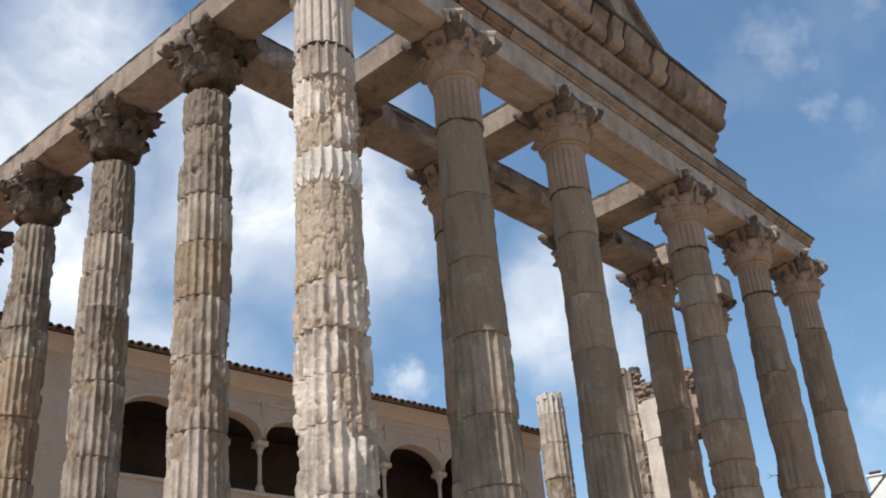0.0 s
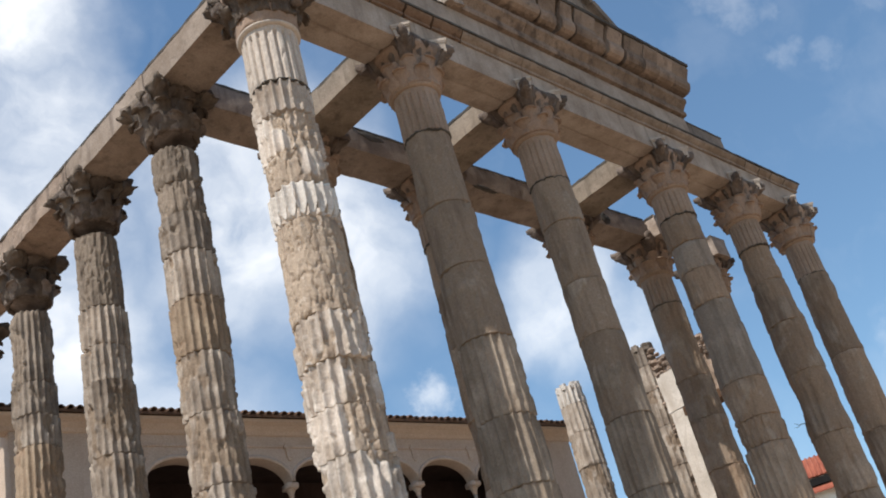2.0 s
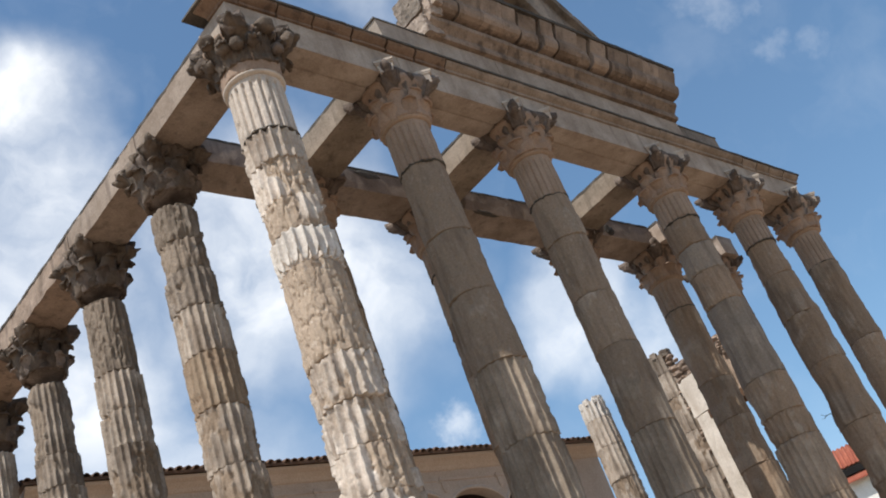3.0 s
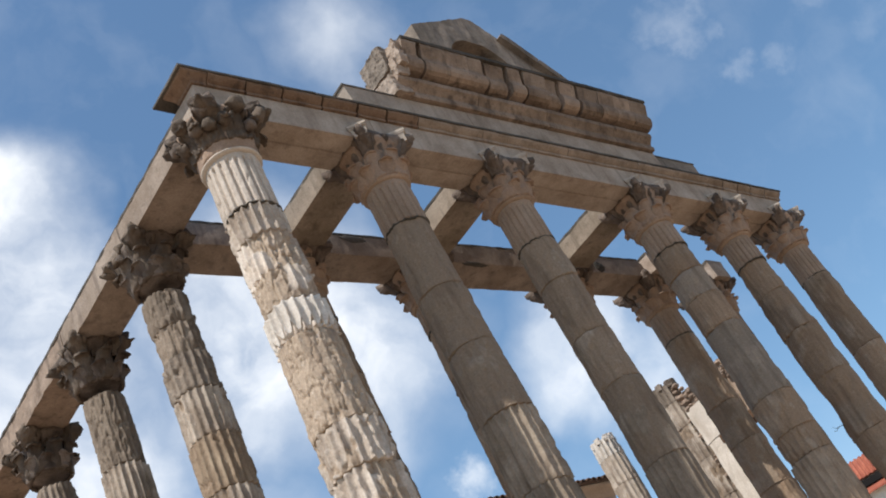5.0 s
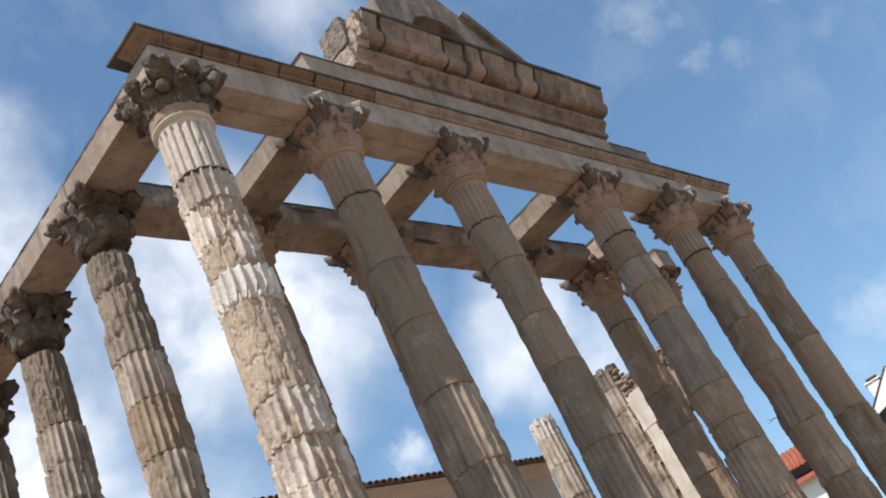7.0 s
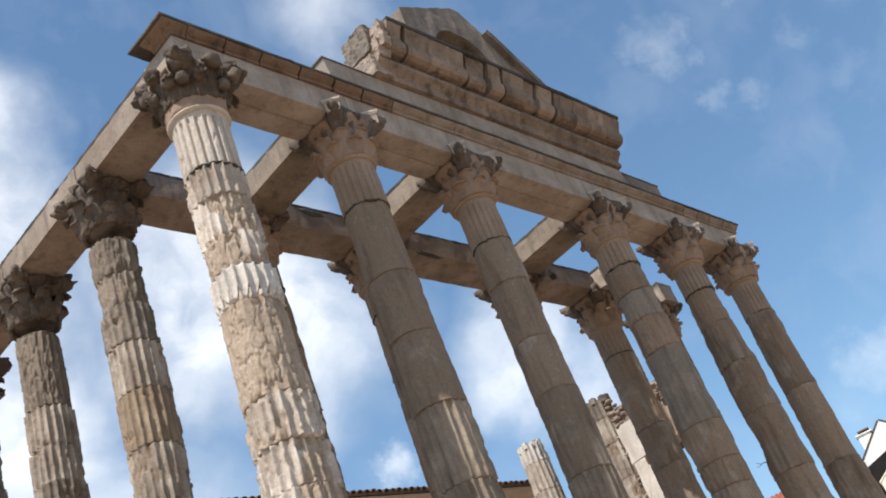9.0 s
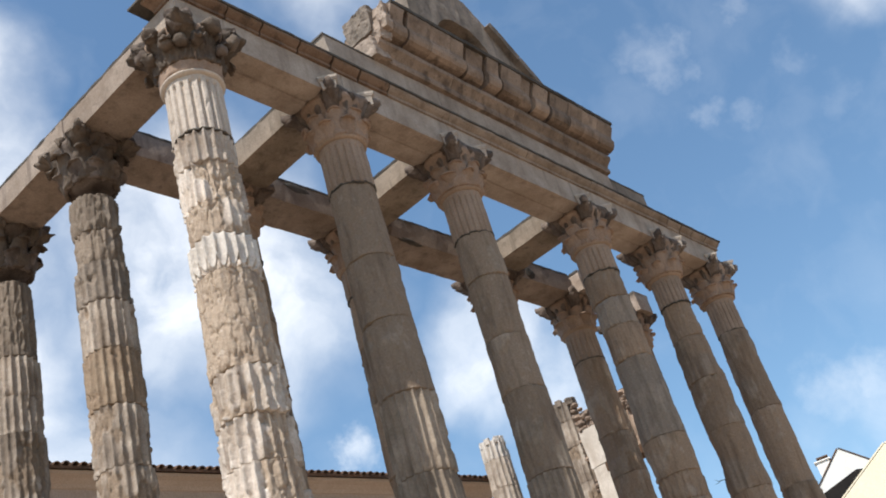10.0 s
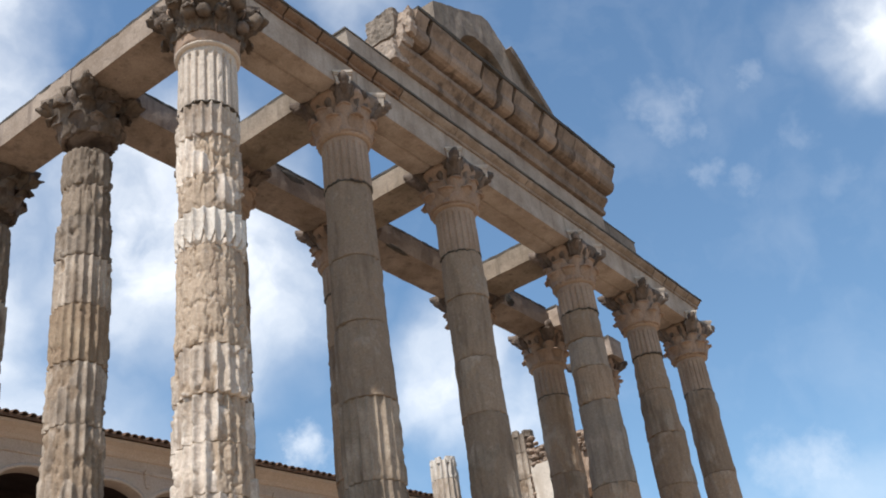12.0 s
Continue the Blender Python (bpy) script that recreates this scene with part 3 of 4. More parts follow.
def column(x, y, beds, r_low, r_top, mat, style, label, seed, depth=0.03, erode=0.2, neck=True, cap_label="", per=5, dz=0.07, odd=None, group="temple columns", worn=None, wave=0.012, flutes=20, corners=(), cut=None, joint=0.05):
    """A column on its base: drums between the bed joints, a fluted neck, and the capital."""
    col = thing("temple_column", (x, y, PODIUM), label, "temple column", group)
    rnd = random.Random(seed)
    pv, pf = base_mesh(r_low)
    put("base", make_mesh("base", roughen(pv, 0.008, 5, seed), pf, mat), col)
    beds = sorted(beds)
    lo, hi = beds[0], beds[-1]
    for k in range(len(beds) - 1):
        a, b = beds[k] - PODIUM, beds[k + 1] - PODIUM

        def rad(z):
            u = (z - lo) / (NECK_Z - lo)
            return r_low + (r_top - r_low) * (0.55 * u + 0.45 * u * u)
        m = odd.get(k, mat) if odd else mat
        e = worn.get(k, erode) if worn else erode
        me = drum_mesh(a, b, rad(beds[k]) + rnd.uniform(-0.008, 0.008), rad(beds[k + 1]) + rnd.uniform(-0.008, 0.008), m, flutes, (cut or {}).get(k, depth) * rnd.uniform(0.85, 1.1), e + rnd.uniform(-0.04, 0.04), seed * 50 + k, per, dz, joint * rnd.uniform(0.4, 1.1), wave=wave, gap=0.014 if b == hi - PODIUM and style else rnd.uniform(0.005, 0.012))
        put("drum", me, col, "", (rnd.uniform(-0.01, 0.01), rnd.uniform(-0.01, 0.01), 0))
    if style:
        if neck:
            me = drum_mesh(hi - PODIUM, NECK_Z - PODIUM, r_top, r_top - 0.01, NECK if x == 0 else TANNECK, flutes, 0.055 if x == 0 else 0.03, -0.3, seed * 50 + 40, 14, 0.03, 0.05, True, 0.44, 0.0, 0.018)
            put("neck_drum", me, col, "pale restored fluted neck drum")
            # added dark ring stands for the jagged fracture at the neck joint
            jv, jf = lathe([(r_top - 0.03, -0.017), (r_top + 0.004, -0.010), (r_top + 0.007, 0.0), (r_top + 0.004, 0.010), (r_top - 0.03, 0.017)], 120)
            jv = roughen(jv, 0.014, 6.0, seed + 90)
            turn = np.arctan2(jv[:, 1], jv[:, 0])
            jv[:, 2] += 0.012 * np.sin(3 * turn + seed) + 0.012 * np.sin(11 * turn + 2 * seed) + 0.010 * np.sin(23 * turn + seed) + hi - PODIUM
            put("packed_joint", make_mesh("packed_joint", jv, jf, COPING), col, "dark ragged ring added for the neck joint's fracture")
        pv, pf = lathe([(r_top - 0.02, -0.04), (r_top + 0.015, -0.03), (r_top + 0.05, -0.005), (r_top + 0.055, 0.02), (r_top + 0.03, 0.05), (r_top - 0.02, 0.06)], 64)
        if neck:
            put("astragal", make_mesh("astragal", roughen(pv, 0.004, 7, seed), pf, NECK if x == 0 else TANNECK), col, at=(0, 0, NECK_Z - PODIUM - 0.03))
        add_capital(col, KITS[style], NECK_Z - PODIUM, cap_label, seed + 7, lift=0.20 if style == "corner" else 0.0, corners=corners)
    return col


GREY = "grey granite Corinthian column with faint worn flutes under a restored capital"
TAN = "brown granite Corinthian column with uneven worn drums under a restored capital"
OLD = "buff fluted granite column with eroded drums and a blackened capital"
corner_column = column(0, 0, [12.86, 12.26, 11.52, 10.90, 10.28, 8.70, 7.98, 7.29, 6.60, 5.65, SHAFT], 0.580, 0.475, STUCCO, "corner",
       "stuccoed fluted corner column with broken arrises and a blackened capital", 3, 0.092, 0.24, True, "blackened broken leaves over a restored bell", 10, 0.026,
       worn={0: 0.2, 1: 0.16, 2: 0.30, 3: 0.24, 4: 0.30, 5: 0.50, 6: 0.30, 7: 0.40, 8: 0.12, 9: 0.16}, joint=0.03, cut={9: 0.060, 5: 0.050, 7: 0.070})
LEFT_RIGHT = (math.pi * 1.25, math.pi * 1.75)
column(FRONT_X[1], 0, [13.01, 11.47, 10.22, 8.86, 7.48, 6.35, SHAFT], 0.515, 0.435, GRANITE, "restored", GREY, 4, 0.022, 0.32, worn={0: -0.1, 1: -0.1, 2: 0.0, 5: 0.6, 4: 0.5, 3: 0.4}, per=8, dz=0.06, corners=LEFT_RIGHT, cut={0: 0.062, 1: 0.060, 2: 0.052})
column(FRONT_X[2], 0, [12.96, 11.95, 10.64, 9.51, 7.85, 6.5, SHAFT], 0.475, 0.415, GRANITE, "restored", GREY, 5, 0.020, 0.36, worn={0: -0.1, 1: 0.0, 4: 0.5}, per=8, dz=0.06, corners=LEFT_RIGHT, cut={0: 0.055, 1: 0.045})
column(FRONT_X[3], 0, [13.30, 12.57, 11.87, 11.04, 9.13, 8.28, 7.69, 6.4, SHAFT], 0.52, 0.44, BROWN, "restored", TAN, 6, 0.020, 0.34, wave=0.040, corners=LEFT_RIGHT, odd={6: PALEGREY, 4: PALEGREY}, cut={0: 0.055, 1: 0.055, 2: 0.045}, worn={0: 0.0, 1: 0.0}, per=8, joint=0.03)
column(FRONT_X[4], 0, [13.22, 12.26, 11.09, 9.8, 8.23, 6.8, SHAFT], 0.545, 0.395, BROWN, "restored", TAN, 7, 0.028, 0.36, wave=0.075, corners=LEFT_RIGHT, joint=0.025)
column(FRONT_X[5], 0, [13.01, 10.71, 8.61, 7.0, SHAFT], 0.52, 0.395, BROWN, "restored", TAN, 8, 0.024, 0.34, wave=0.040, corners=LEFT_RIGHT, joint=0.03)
# the flank that runs back from the corner
column(0.05, ROW, [13.75, 12.99, 12.33, 11.58, 10.68, 9.67, 8.62, 7.42, 6.2, SHAFT], 0.492, 0.440, BUFF, "dark", OLD, 11, 0.066, 0.26, False, odd={4: OCHRE, 8: GREYDRUM, 7: GREYDRUM, 6: GREYDRUM}, per=8, dz=0.04, worn={5: 0.14, 4: 0.2, 3: 0.34, 8: 0.5, 7: 0.46}, wave=0.020)
column(0.12, 2 * ROW - 0.03, [13.78, 12.16, 11.36, 10.64, 9.20, 7.85, 6.5, SHAFT], 0.492, 0.438, BUFF, "dark", OLD, 12, 0.066, 0.22, False, per=8, dz=0.04, odd={6: GREYDRUM}, worn={6: 0.5}, wave=0.018)
column(0.25, 3 * ROW - 0.03, [13.75, 12.09, 11.38, 10.71, 9.50, 8.27, 6.7, SHAFT], 0.488, 0.435, OCHRE, "dark", OLD, 13, 0.066, 0.24, False, per=6, dz=0.055, odd={6: GREYDRUM, 5: GREYDRUM, 4: BUFF}, wave=0.018)
column(0.38, 4 * ROW, [13.8, 12.4, 11.2, 9.9, 8.3, 6.6, SHAFT], 0.49, 0.40, BUFF, "dark", OLD, 14, 0.066, 0.24, False)
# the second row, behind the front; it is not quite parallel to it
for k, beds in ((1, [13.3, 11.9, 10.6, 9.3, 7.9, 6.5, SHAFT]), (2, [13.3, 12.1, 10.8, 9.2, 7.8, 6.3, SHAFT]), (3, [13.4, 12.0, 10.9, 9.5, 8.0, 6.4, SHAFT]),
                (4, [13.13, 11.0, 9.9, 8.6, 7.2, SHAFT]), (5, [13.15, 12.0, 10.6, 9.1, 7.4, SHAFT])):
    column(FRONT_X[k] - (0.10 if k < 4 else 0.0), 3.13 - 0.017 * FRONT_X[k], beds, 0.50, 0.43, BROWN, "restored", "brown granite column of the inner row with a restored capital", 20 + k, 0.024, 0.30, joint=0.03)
# broken columns of the far flank
for k, (y, top, m) in enumerate(((5.75, 13.72, BUFF), (8.65, 13.85, BUFF))):
    # second shaft's top: white stucco, its sunlit brightness partly put into the colour
    shaft = column(FRONT_X[5], y, [top, top - 0.62, 12.3, 11.2, 10.0, 8.6, 7.0, SHAFT], 0.50, 0.425, m, "", "broken fluted granite shaft without a capital", 30 + k, 0.050, 0.14, group="broken columns", odd={6: WHITE if k else GREYDRUM}, per=10, dz=0.05, cut={6: 0.080}, flutes=16, wave=0.004)
    for j in range(9):
        a = j * 2.4
        put("broken_stump", make_mesh("broken_stump", *lump(-0.07, 0.07, -0.09, 0.09, -0.12, 0.05 + 0.03 * (j % 3), 0.03, 7.0, 600 + 10 * k + j, 6), WHITE if k else GREYDRUM, False), shaft, "ragged stump of an arris", (0.33 * math.cos(a), 0.33 * math.sin(a), top - PODIUM), a)

# what is left of the white stucco on the corner shaft: a fluted skin whose lower edge hangs down in tongues
seg = 20 * 12
Z, T = np.meshgrid(np.linspace(0, 1, 22), np.linspace(0, 2 * math.pi, seg, endpoint=False), indexing="ij")
ph = (T * 20 / (2 * math.pi)) % 1.0
hollow = np.clip(1 - ((2 * ph - 1) / 0.86) ** 2, 0, 1) ** 0.6
cx, cy = np.cos(T), np.sin(T)
edge = 10.47 - 0.19 * (1 - np.abs(2 * ph - 1) ** 2) + 0.16 * (fbm(cx + 5, cy + 5, 0 * T, 2.2, 711, 3) - 0.5)
top_edge = 10.90 + 0.16 * (fbm(cx + 9, cy + 2, 0 * T, 2.6, 715, 3) - 0.5)
H = edge + (top_edge - edge) * Z
R = 0.522 - 0.060 * hollow + 0.014 * (fbm(cx * 0.5, cy * 0.5, H, 9.0, 717, 3) - 0.5) - 0.050 * (Z < 0.02) - 0.030 * (Z > 0.98)
skin = np.stack([cx * R, cy * R, H - PODIUM], -1).reshape(-1, 3)
put("stucco_skin", make_mesh("stucco_skin", skin, grid_faces(22, seg, True), WHITE), corner_column, "white fluted stucco skin with a tongued lower edge")

# ---------------------------------------------------------------- beams and entablature
ent = thing("entablature", (0, 0, 0), "brown granite temple entablature with moulded crown and broken cornice", "entablature")
ARCH_TOP = 15.57
arch = [(-HALF, SOFFIT + 0.003), (-0.03, SOFFIT + 0.003), (-0.015, SOFFIT + 0.03), (0.015, SOFFIT + 0.03), (0.03, SOFFIT + 0.003), (HALF, SOFFIT + 0.003), (HALF, ARCH_TOP), (-HALF, ARCH_TOP)]
cuts = [-HALF - 0.03] + FRONT_X[1:5] + [FRONT_X[5] + 0.22]
for k in range(5):
    pv, pf = prism(arch, cuts[k] + 0.006, cuts[k + 1] - 0.006, int((cuts[k + 1] - cuts[k]) / 0.12), "x", 0.006, 3.0, 60 + k)
    put("architrave_block", make_mesh("architrave_block", pv, pf, BEAM, False), ent)
# moulded crown, block by block
crown = [(-HALF + 0.01, ARCH_TOP + 0.003), (-0.485, 15.578), (-0.495, 15.625), (-0.47, 15.64), (-0.53, 15.675), (-0.575, 15.71), (-0.60, 15.735), (-0.605, 15.775), (0.36, 15.775), (0.36, ARCH_TOP + 0.003)]
rnd = random.Random(9)
joints = [-0.20, 0.60, 1.37, 2.25, 3.08, 3.80, 4.60, 6.4, 9.09, 11.6, 14.3, 15.2, 15.9, 16.5, 17.2, 17.97]
for k, (x, e) in enumerate(zip(joints[:-1], joints[1:])):
    pv, pf = prism(crown, x + 0.003, e - (rnd.uniform(0.03, 0.055) if x < 4 or x > 14 else 0.006), max(2, int((e - x) / 0.07)), "x", 0.017, 4.0, 70 + k)
    pv[:, 1] += rnd.uniform(-0.012, 0.012)
    put("crown_block", make_mesh("crown_block", pv, pf, CROWN if x < 4.5 else FLANK, False), ent)
for k, (a, b2) in enumerate(((-0.76, 2.1), (2.12, 5.0), (5.02, 8.4), (8.42, 11.6), (11.62, 14.6), (14.62, 18.0))):
    pv, pf = prism([(-0.63, 15.777), (0.40, 15.777), (0.40, 15.82), (-0.63, 15.825)], a, b2, int((b2 - a) / 0.1), "x", 0.010, 5.0, 80 + k)
    put("coping_slab", make_mesh("coping_slab", pv, pf, COPING, False), ent, "thin blackened top edge")
# the corner block of the crown, returning along the flank
lower = [(-0.45, -0.45), (-0.205, -0.45), (-0.205, 0.05), (-0.45, 0.05)]
v, ring = [], []
for z, g in ((15.573, 0.0), (15.578, 0.045), (15.625, 0.055), (15.675, 0.12), (15.71, 0.19), (15.735, 0.24), (15.776, 0.25)):
    v += [(x - (g if x < -0.3 else 0), y - (g * 0.62 if y < 0 else -g * 0.3), z) for x, y in lower]
f = grid_faces(7, 4, True) + [[3, 2, 1, 0], [24, 25, 26, 27]]
put("corner_crown_block", make_mesh("corner_crown_block", v, f, CROWN, False), ent)
# frieze
for k, (x0, x1, y0, z1, m) in enumerate(((3.10, 6.4, -0.47, 16.50, BEAM), (6.4, 9.9, -0.475, 16.50, BEAM), (9.9, 12.95, -0.47, 16.50, BEAM), (12.95, 14.68, -0.42, 16.46, GREYTOP))):
    pv, pf = boxy(x0 + 0.004, x1 - 0.004, y0, 0.38, 15.83, z1, 0.010, 3.0, 90 + k, 0.12)
    if k == 0:
        pv[:, 0] = np.where(pv[:, 0] < 3.6, pv[:, 0] + 0.16 * (16.5 - pv[:, 2]) * (3.6 - pv[:, 0]) * 2, pv[:, 0])
    put("frieze_block", make_mesh("frieze_block", pv, pf, m, False), ent)
for k, (a, e) in enumerate(((3.08, 4.5), (13.02, 14.70))):
    y0, z1 = (-0.485, 16.50) if k == 0 else (-0.435, 16.46)
    put("coping_slab", make_mesh("coping_slab", *prism([(y0, z1 - 0.02), (0.39, z1 - 0.02), (0.39, z1 + 0.03), (y0, z1 + 0.025)], a, e, 12, "x", 0.010, 5.0, 95 + k), COPING, False), ent, "thin blackened top edge")
# cornice: a bed moulding, and above it S-shaped blocks
bed = [(-0.47, 16.503), (-0.56, 16.51), (-0.58, 16.57), (-0.575, 16.62), (-0.545, 16.64), (-0.555, 16.71), (-0.64, 16.80), (-0.70, 16.85), (-0.715, 16.92), (-0.70, 16.965), (-0.635, 16.98), (-0.55, 17.02), (-0.53, 17.145), (0.38, 17.145), (0.38, 16.503)]
x, k = 4.55, 0
for w in (2.3, 2.2, 2.4, 1.50):
    pv, pf = prism(bed, x + 0.004, x + w - 0.006, int(w / 0.1), "x", 0.014, 4.0, 100 + k)
    put("bed_moulding", make_mesh("bed_moulding", pv, pf, CORNICE, False), ent)
    x, k = x + w, k + 1
blockp = [(-0.56, 17.148), (-0.74, 17.155), (-0.83, 17.195), (-0.88, 17.27), (-0.905, 17.37), (-0.895, 17.43), (-0.872, 17.47), (-0.885, 17.54), (-0.985, 17.745),
          (-1.0, 17.77), (-1.0, 17.84), (0.40, 17.84), (0.40, 17.148)]
rnd = random.Random(4)
joints = [4.86, 5.41, 6.12, 6.79, 7.34, 8.04, 8.55, 9.30, 9.79, 10.45, 11.2, 11.8, 12.45, 13.16]
for k, (x, e) in enumerate(zip(joints[:-1], joints[1:])):
    hurt = k in (4, 7)
    crack = 0.085 if k in (0, 3, 4, 5, 7, 8) else 0.010
    pv, pf = prism(blockp, x + rnd.uniform(0.003, 0.010), e - crack, max(4, int((e - x) / 0.06)), "x", 0.040 if hurt else 0.012, 5.5, 120 + k)
    pv[:, 1] += 0.05 if hurt else rnd.uniform(-0.012, 0.012)
    if crack > 0.02:      # the cracked end runs crooked
        u = smooth(pv[:, 0], x + 0.3 * (e - x), e)
        pv[:, 0] += u * 0.16 * (fbm(0 * u + k, 0 * u, pv[:, 2], 3.0, 140 + k, 2) - 0.62)
    put("cornice_block", make_mesh("cornice_block", pv, pf, CORNICE, False), ent, "cracked and holed cornice block" if hurt else "")
x = joints[-1]
pv, pf = prism([(-1.03, 17.843), (0.42, 17.843), (0.42, 17.92), (-1.04, 17.925)], 4.9, x - 0.02, 80, "x", 0.016, 5.0, 148)
put("coping_slab", make_mesh("coping_slab", pv, pf, COPING, False), ent, "thin blackened top edge")
# its broken end
for k, (box, mt) in enumerate((((4.42, 4.88, -0.62, 0.25, 16.52, 17.02), BROKEN), ((4.70, 4.90, -0.92, -0.50, 17.20, 17.83), BROKEN), ((4.60, 4.90, -0.76, 0.10, 16.98, 17.40), BROKEN), ((4.56, 4.90, -0.62, 0.10, 17.25, 17.93), GREYTOP))):
    put("broken_block", make_mesh("broken_block", *lump(*box, 0.06, 4.6, 150 + 3 * k, 18), mt, False), ent, "pale freshly broken end block")


def arched_slab(top, x0, x1, y0, y1, z0, arch_x, arch_z, arch_r, steps, amp, seed):
    """A slab with an arch cut through it from below; top(x) is its upper edge."""
    xs = np.linspace(x0, x1, steps + 1)
    v = []
    for x in xs:
        d = abs(x - arch_x)
        b = max(z0, arch_z + math.sqrt(max(0, arch_r * arch_r - d * d))) if d < arch_r else z0
        t = max(top(x), b + 0.05)
        n = 7
        v += [(x, y0, b + (t - b) * i / n) for i in range(n + 1)] + [(x, y1, t + (b - t) * i / n) for i in range(n + 1)]
    m = 16
    f = [q[::-1] for q in grid_faces(len(xs), m, True)]
    f += [list(range(m)), [(len(xs) - 1) * m + i for i in range(m)][::-1]]
    return roughen(v, amp, 4.0, seed), f


def gable(x):
    if x < 8.6:
        return 19.55 + (x - 6.45) * 0.44
    if x < 8.95:
        return 20.50
    return 20.50 - (x - 8.95) * 0.86


pv, pf = arched_slab(gable, 6.45, 11.7, -0.44, 0.36, 17.845, 8.33, 18.42, 1.08, 90, 0.022, 160)
put("tympanum", make_mesh("tympanum", pv, pf, GREYTOP, False), ent, "grey lichened gable wall with a relieving arch")
pv, pf = boxy(7.1, 9.5, -0.02, 0.30, 17.85, 19.5, 0.015, 3.0, 161, 0.15)
put("arch_infill", make_mesh("arch_infill", pv, pf, OCHRE, False), ent)
rake = [(-0.60, -0.02), (-0.62, 0.14), (-0.52, 0.24), (0.30, 0.24), (0.30, -0.02)]
for k, (a, b) in enumerate(((0.0, 1.15), (1.17, 2.1))):
    pv, pf = prism(rake, a, b, 10, "x", 0.02, 4.0, 165 + k)
    c, s = math.cos(math.atan(0.86)), math.sin(math.atan(0.86))
    pv = np.stack([9.45 + pv[:, 0] * c + pv[:, 2] * s, pv[:, 1], 19.90 - pv[:, 0] * s + pv[:, 2] * c], -1)
    put("raking_cornice_block", make_mesh("raking_cornice_block", pv, pf, GREYTOP, False), ent)

BEAM_TOP = 15.55


def beam(axis, at, a0, a1, label, seed, mat=BEAM, amp=0.008, half=HALF, skew=0.0, top=BEAM_TOP):
    """A granite beam from capital to capital."""
    b = thing("stone_beam", (0, 0, 0), label, "stone beam", "granite beams")
    sec = [(at - half, SOFFIT + 0.003), (at + half, SOFFIT + 0.003), (at + half, top - 0.02), (at + half - 0.02, top), (at - half + 0.02, top), (at - half, top - 0.02)]
    pv, pf = prism(sec, a0, a1, max(3, int(abs(a1 - a0) / 0.12)), axis, amp, 3.0, seed)
    if axis == "y":
        pv[:, 0] += skew * (pv[:, 1] - 1.2)
    else:
        pv[:, 1] += skew * pv[:, 0]
    put("beam_block", make_mesh("beam_block", pv, pf, mat, False), b)
    crust = [(at - half - 0.008, top - 0.05), (at + half + 0.008, top - 0.05), (at + half + 0.006, top + 0.012), (at - half - 0.006, top + 0.012)]
    pv, pf = prism(crust, a0 + 0.01, a1 - 0.01, max(3, int(abs(a1 - a0) / 0.08)), axis, 0.02, 5.0, seed + 300)
    if axis == "y":
        pv[:, 0] += skew * (pv[:, 1] - 1.2)
    else:
        pv[:, 1] += skew * pv[:, 0]
    put("weathered_crust", make_mesh("weathered_crust", pv, pf, COPING, False), b, "thin blackened top crust")
    return b


flank = [HALF + 0.01, ROW, 2 * ROW - 0.03, 3 * ROW - 0.03, 4 * ROW + 0.5]
for k in range(4):
    beam("y", 0.02, flank[k] + 0.006, flank[k + 1] - 0.006, "long pale granite beam along the temple flank", 200 + k, FLANK if k < 2 else CORNICE, (0.008, 0.012, 0.045, 0.03)[k], 0.46, 0.014)
inner = [HALF + 0.01] + FRONT_X[1:4] + [FRONT_X[4] - 0.42]
inner_beams = []
for k in range(4):
    inner_beams.append(beam("x", 3.17, inner[k] + 0.006, inner[k + 1] - 0.006, "stained brown granite beam over the inner row of columns", 210 + k, FLANK, 0.014, 0.43, -0.026))
for k in (1, 2, 3):
    beam("y", FRONT_X[k] - 0.10, HALF + 0.01, ROW - HALF - 0.03 - 0.026 * FRONT_X[k], "granite cross beam between front and inner row", 220 + k, CROSS, 0.012, 0.47, 0.02, 15.50)
for k in (4, 5):
    beam("y", FRONT_X[k], ROW - 1.0, ROW + 0.10, "short broken stub of a pale cross beam", 230 + k, BROKEN, 0.03, 0.36)

# dark lumps on the beams; the notch's one paints the shade inside it
marks = (("soot_stain", (8.15, 2.565, 14.975), (0.44, 0.05, 0.075), "black patch along the beam's lower edge"), ("broken_notch", (12.57, 2.415, 15.16), (0.17, 0.04, 0.17), "dark lump for the shade in a beam notch"),
         ("soot_stain", (4.80, 2.615, 15.42), (0.30, 0.025, 0.10), "black weather stain on the beam"))
for k, (name, at, size, label) in enumerate(marks):
    host = inner_beams[min(3, sum(at[0] > q for q in FRONT_X[1:4]))]
    bv, bf = ball(1.0, 1.0, 28)
    bv = roughen(roughen(bv, 0.35, 1.6, 333 + k), 0.22, 5.0, 343 + k) * np.array(size) + np.array(at)
    put(name, make_mesh(name, bv, bf, COPING, False), host, label)
# ---------------------------------------------------------------- the palace behind the columns
PAL = Matrix.Translation((2.1, 11.75, 0)) @ Matrix.Rotation(radians(-8.5), 4, "Z")
palace = thing("palace", (0, 0, 0), "cream rendered old palace with an arcaded upper loggia and tiled eaves", "palace")
palace.matrix_world = PAL
WALL_Y, WALL_T = 0.45, 0.40
U0, U1 = -1.0, 16.35


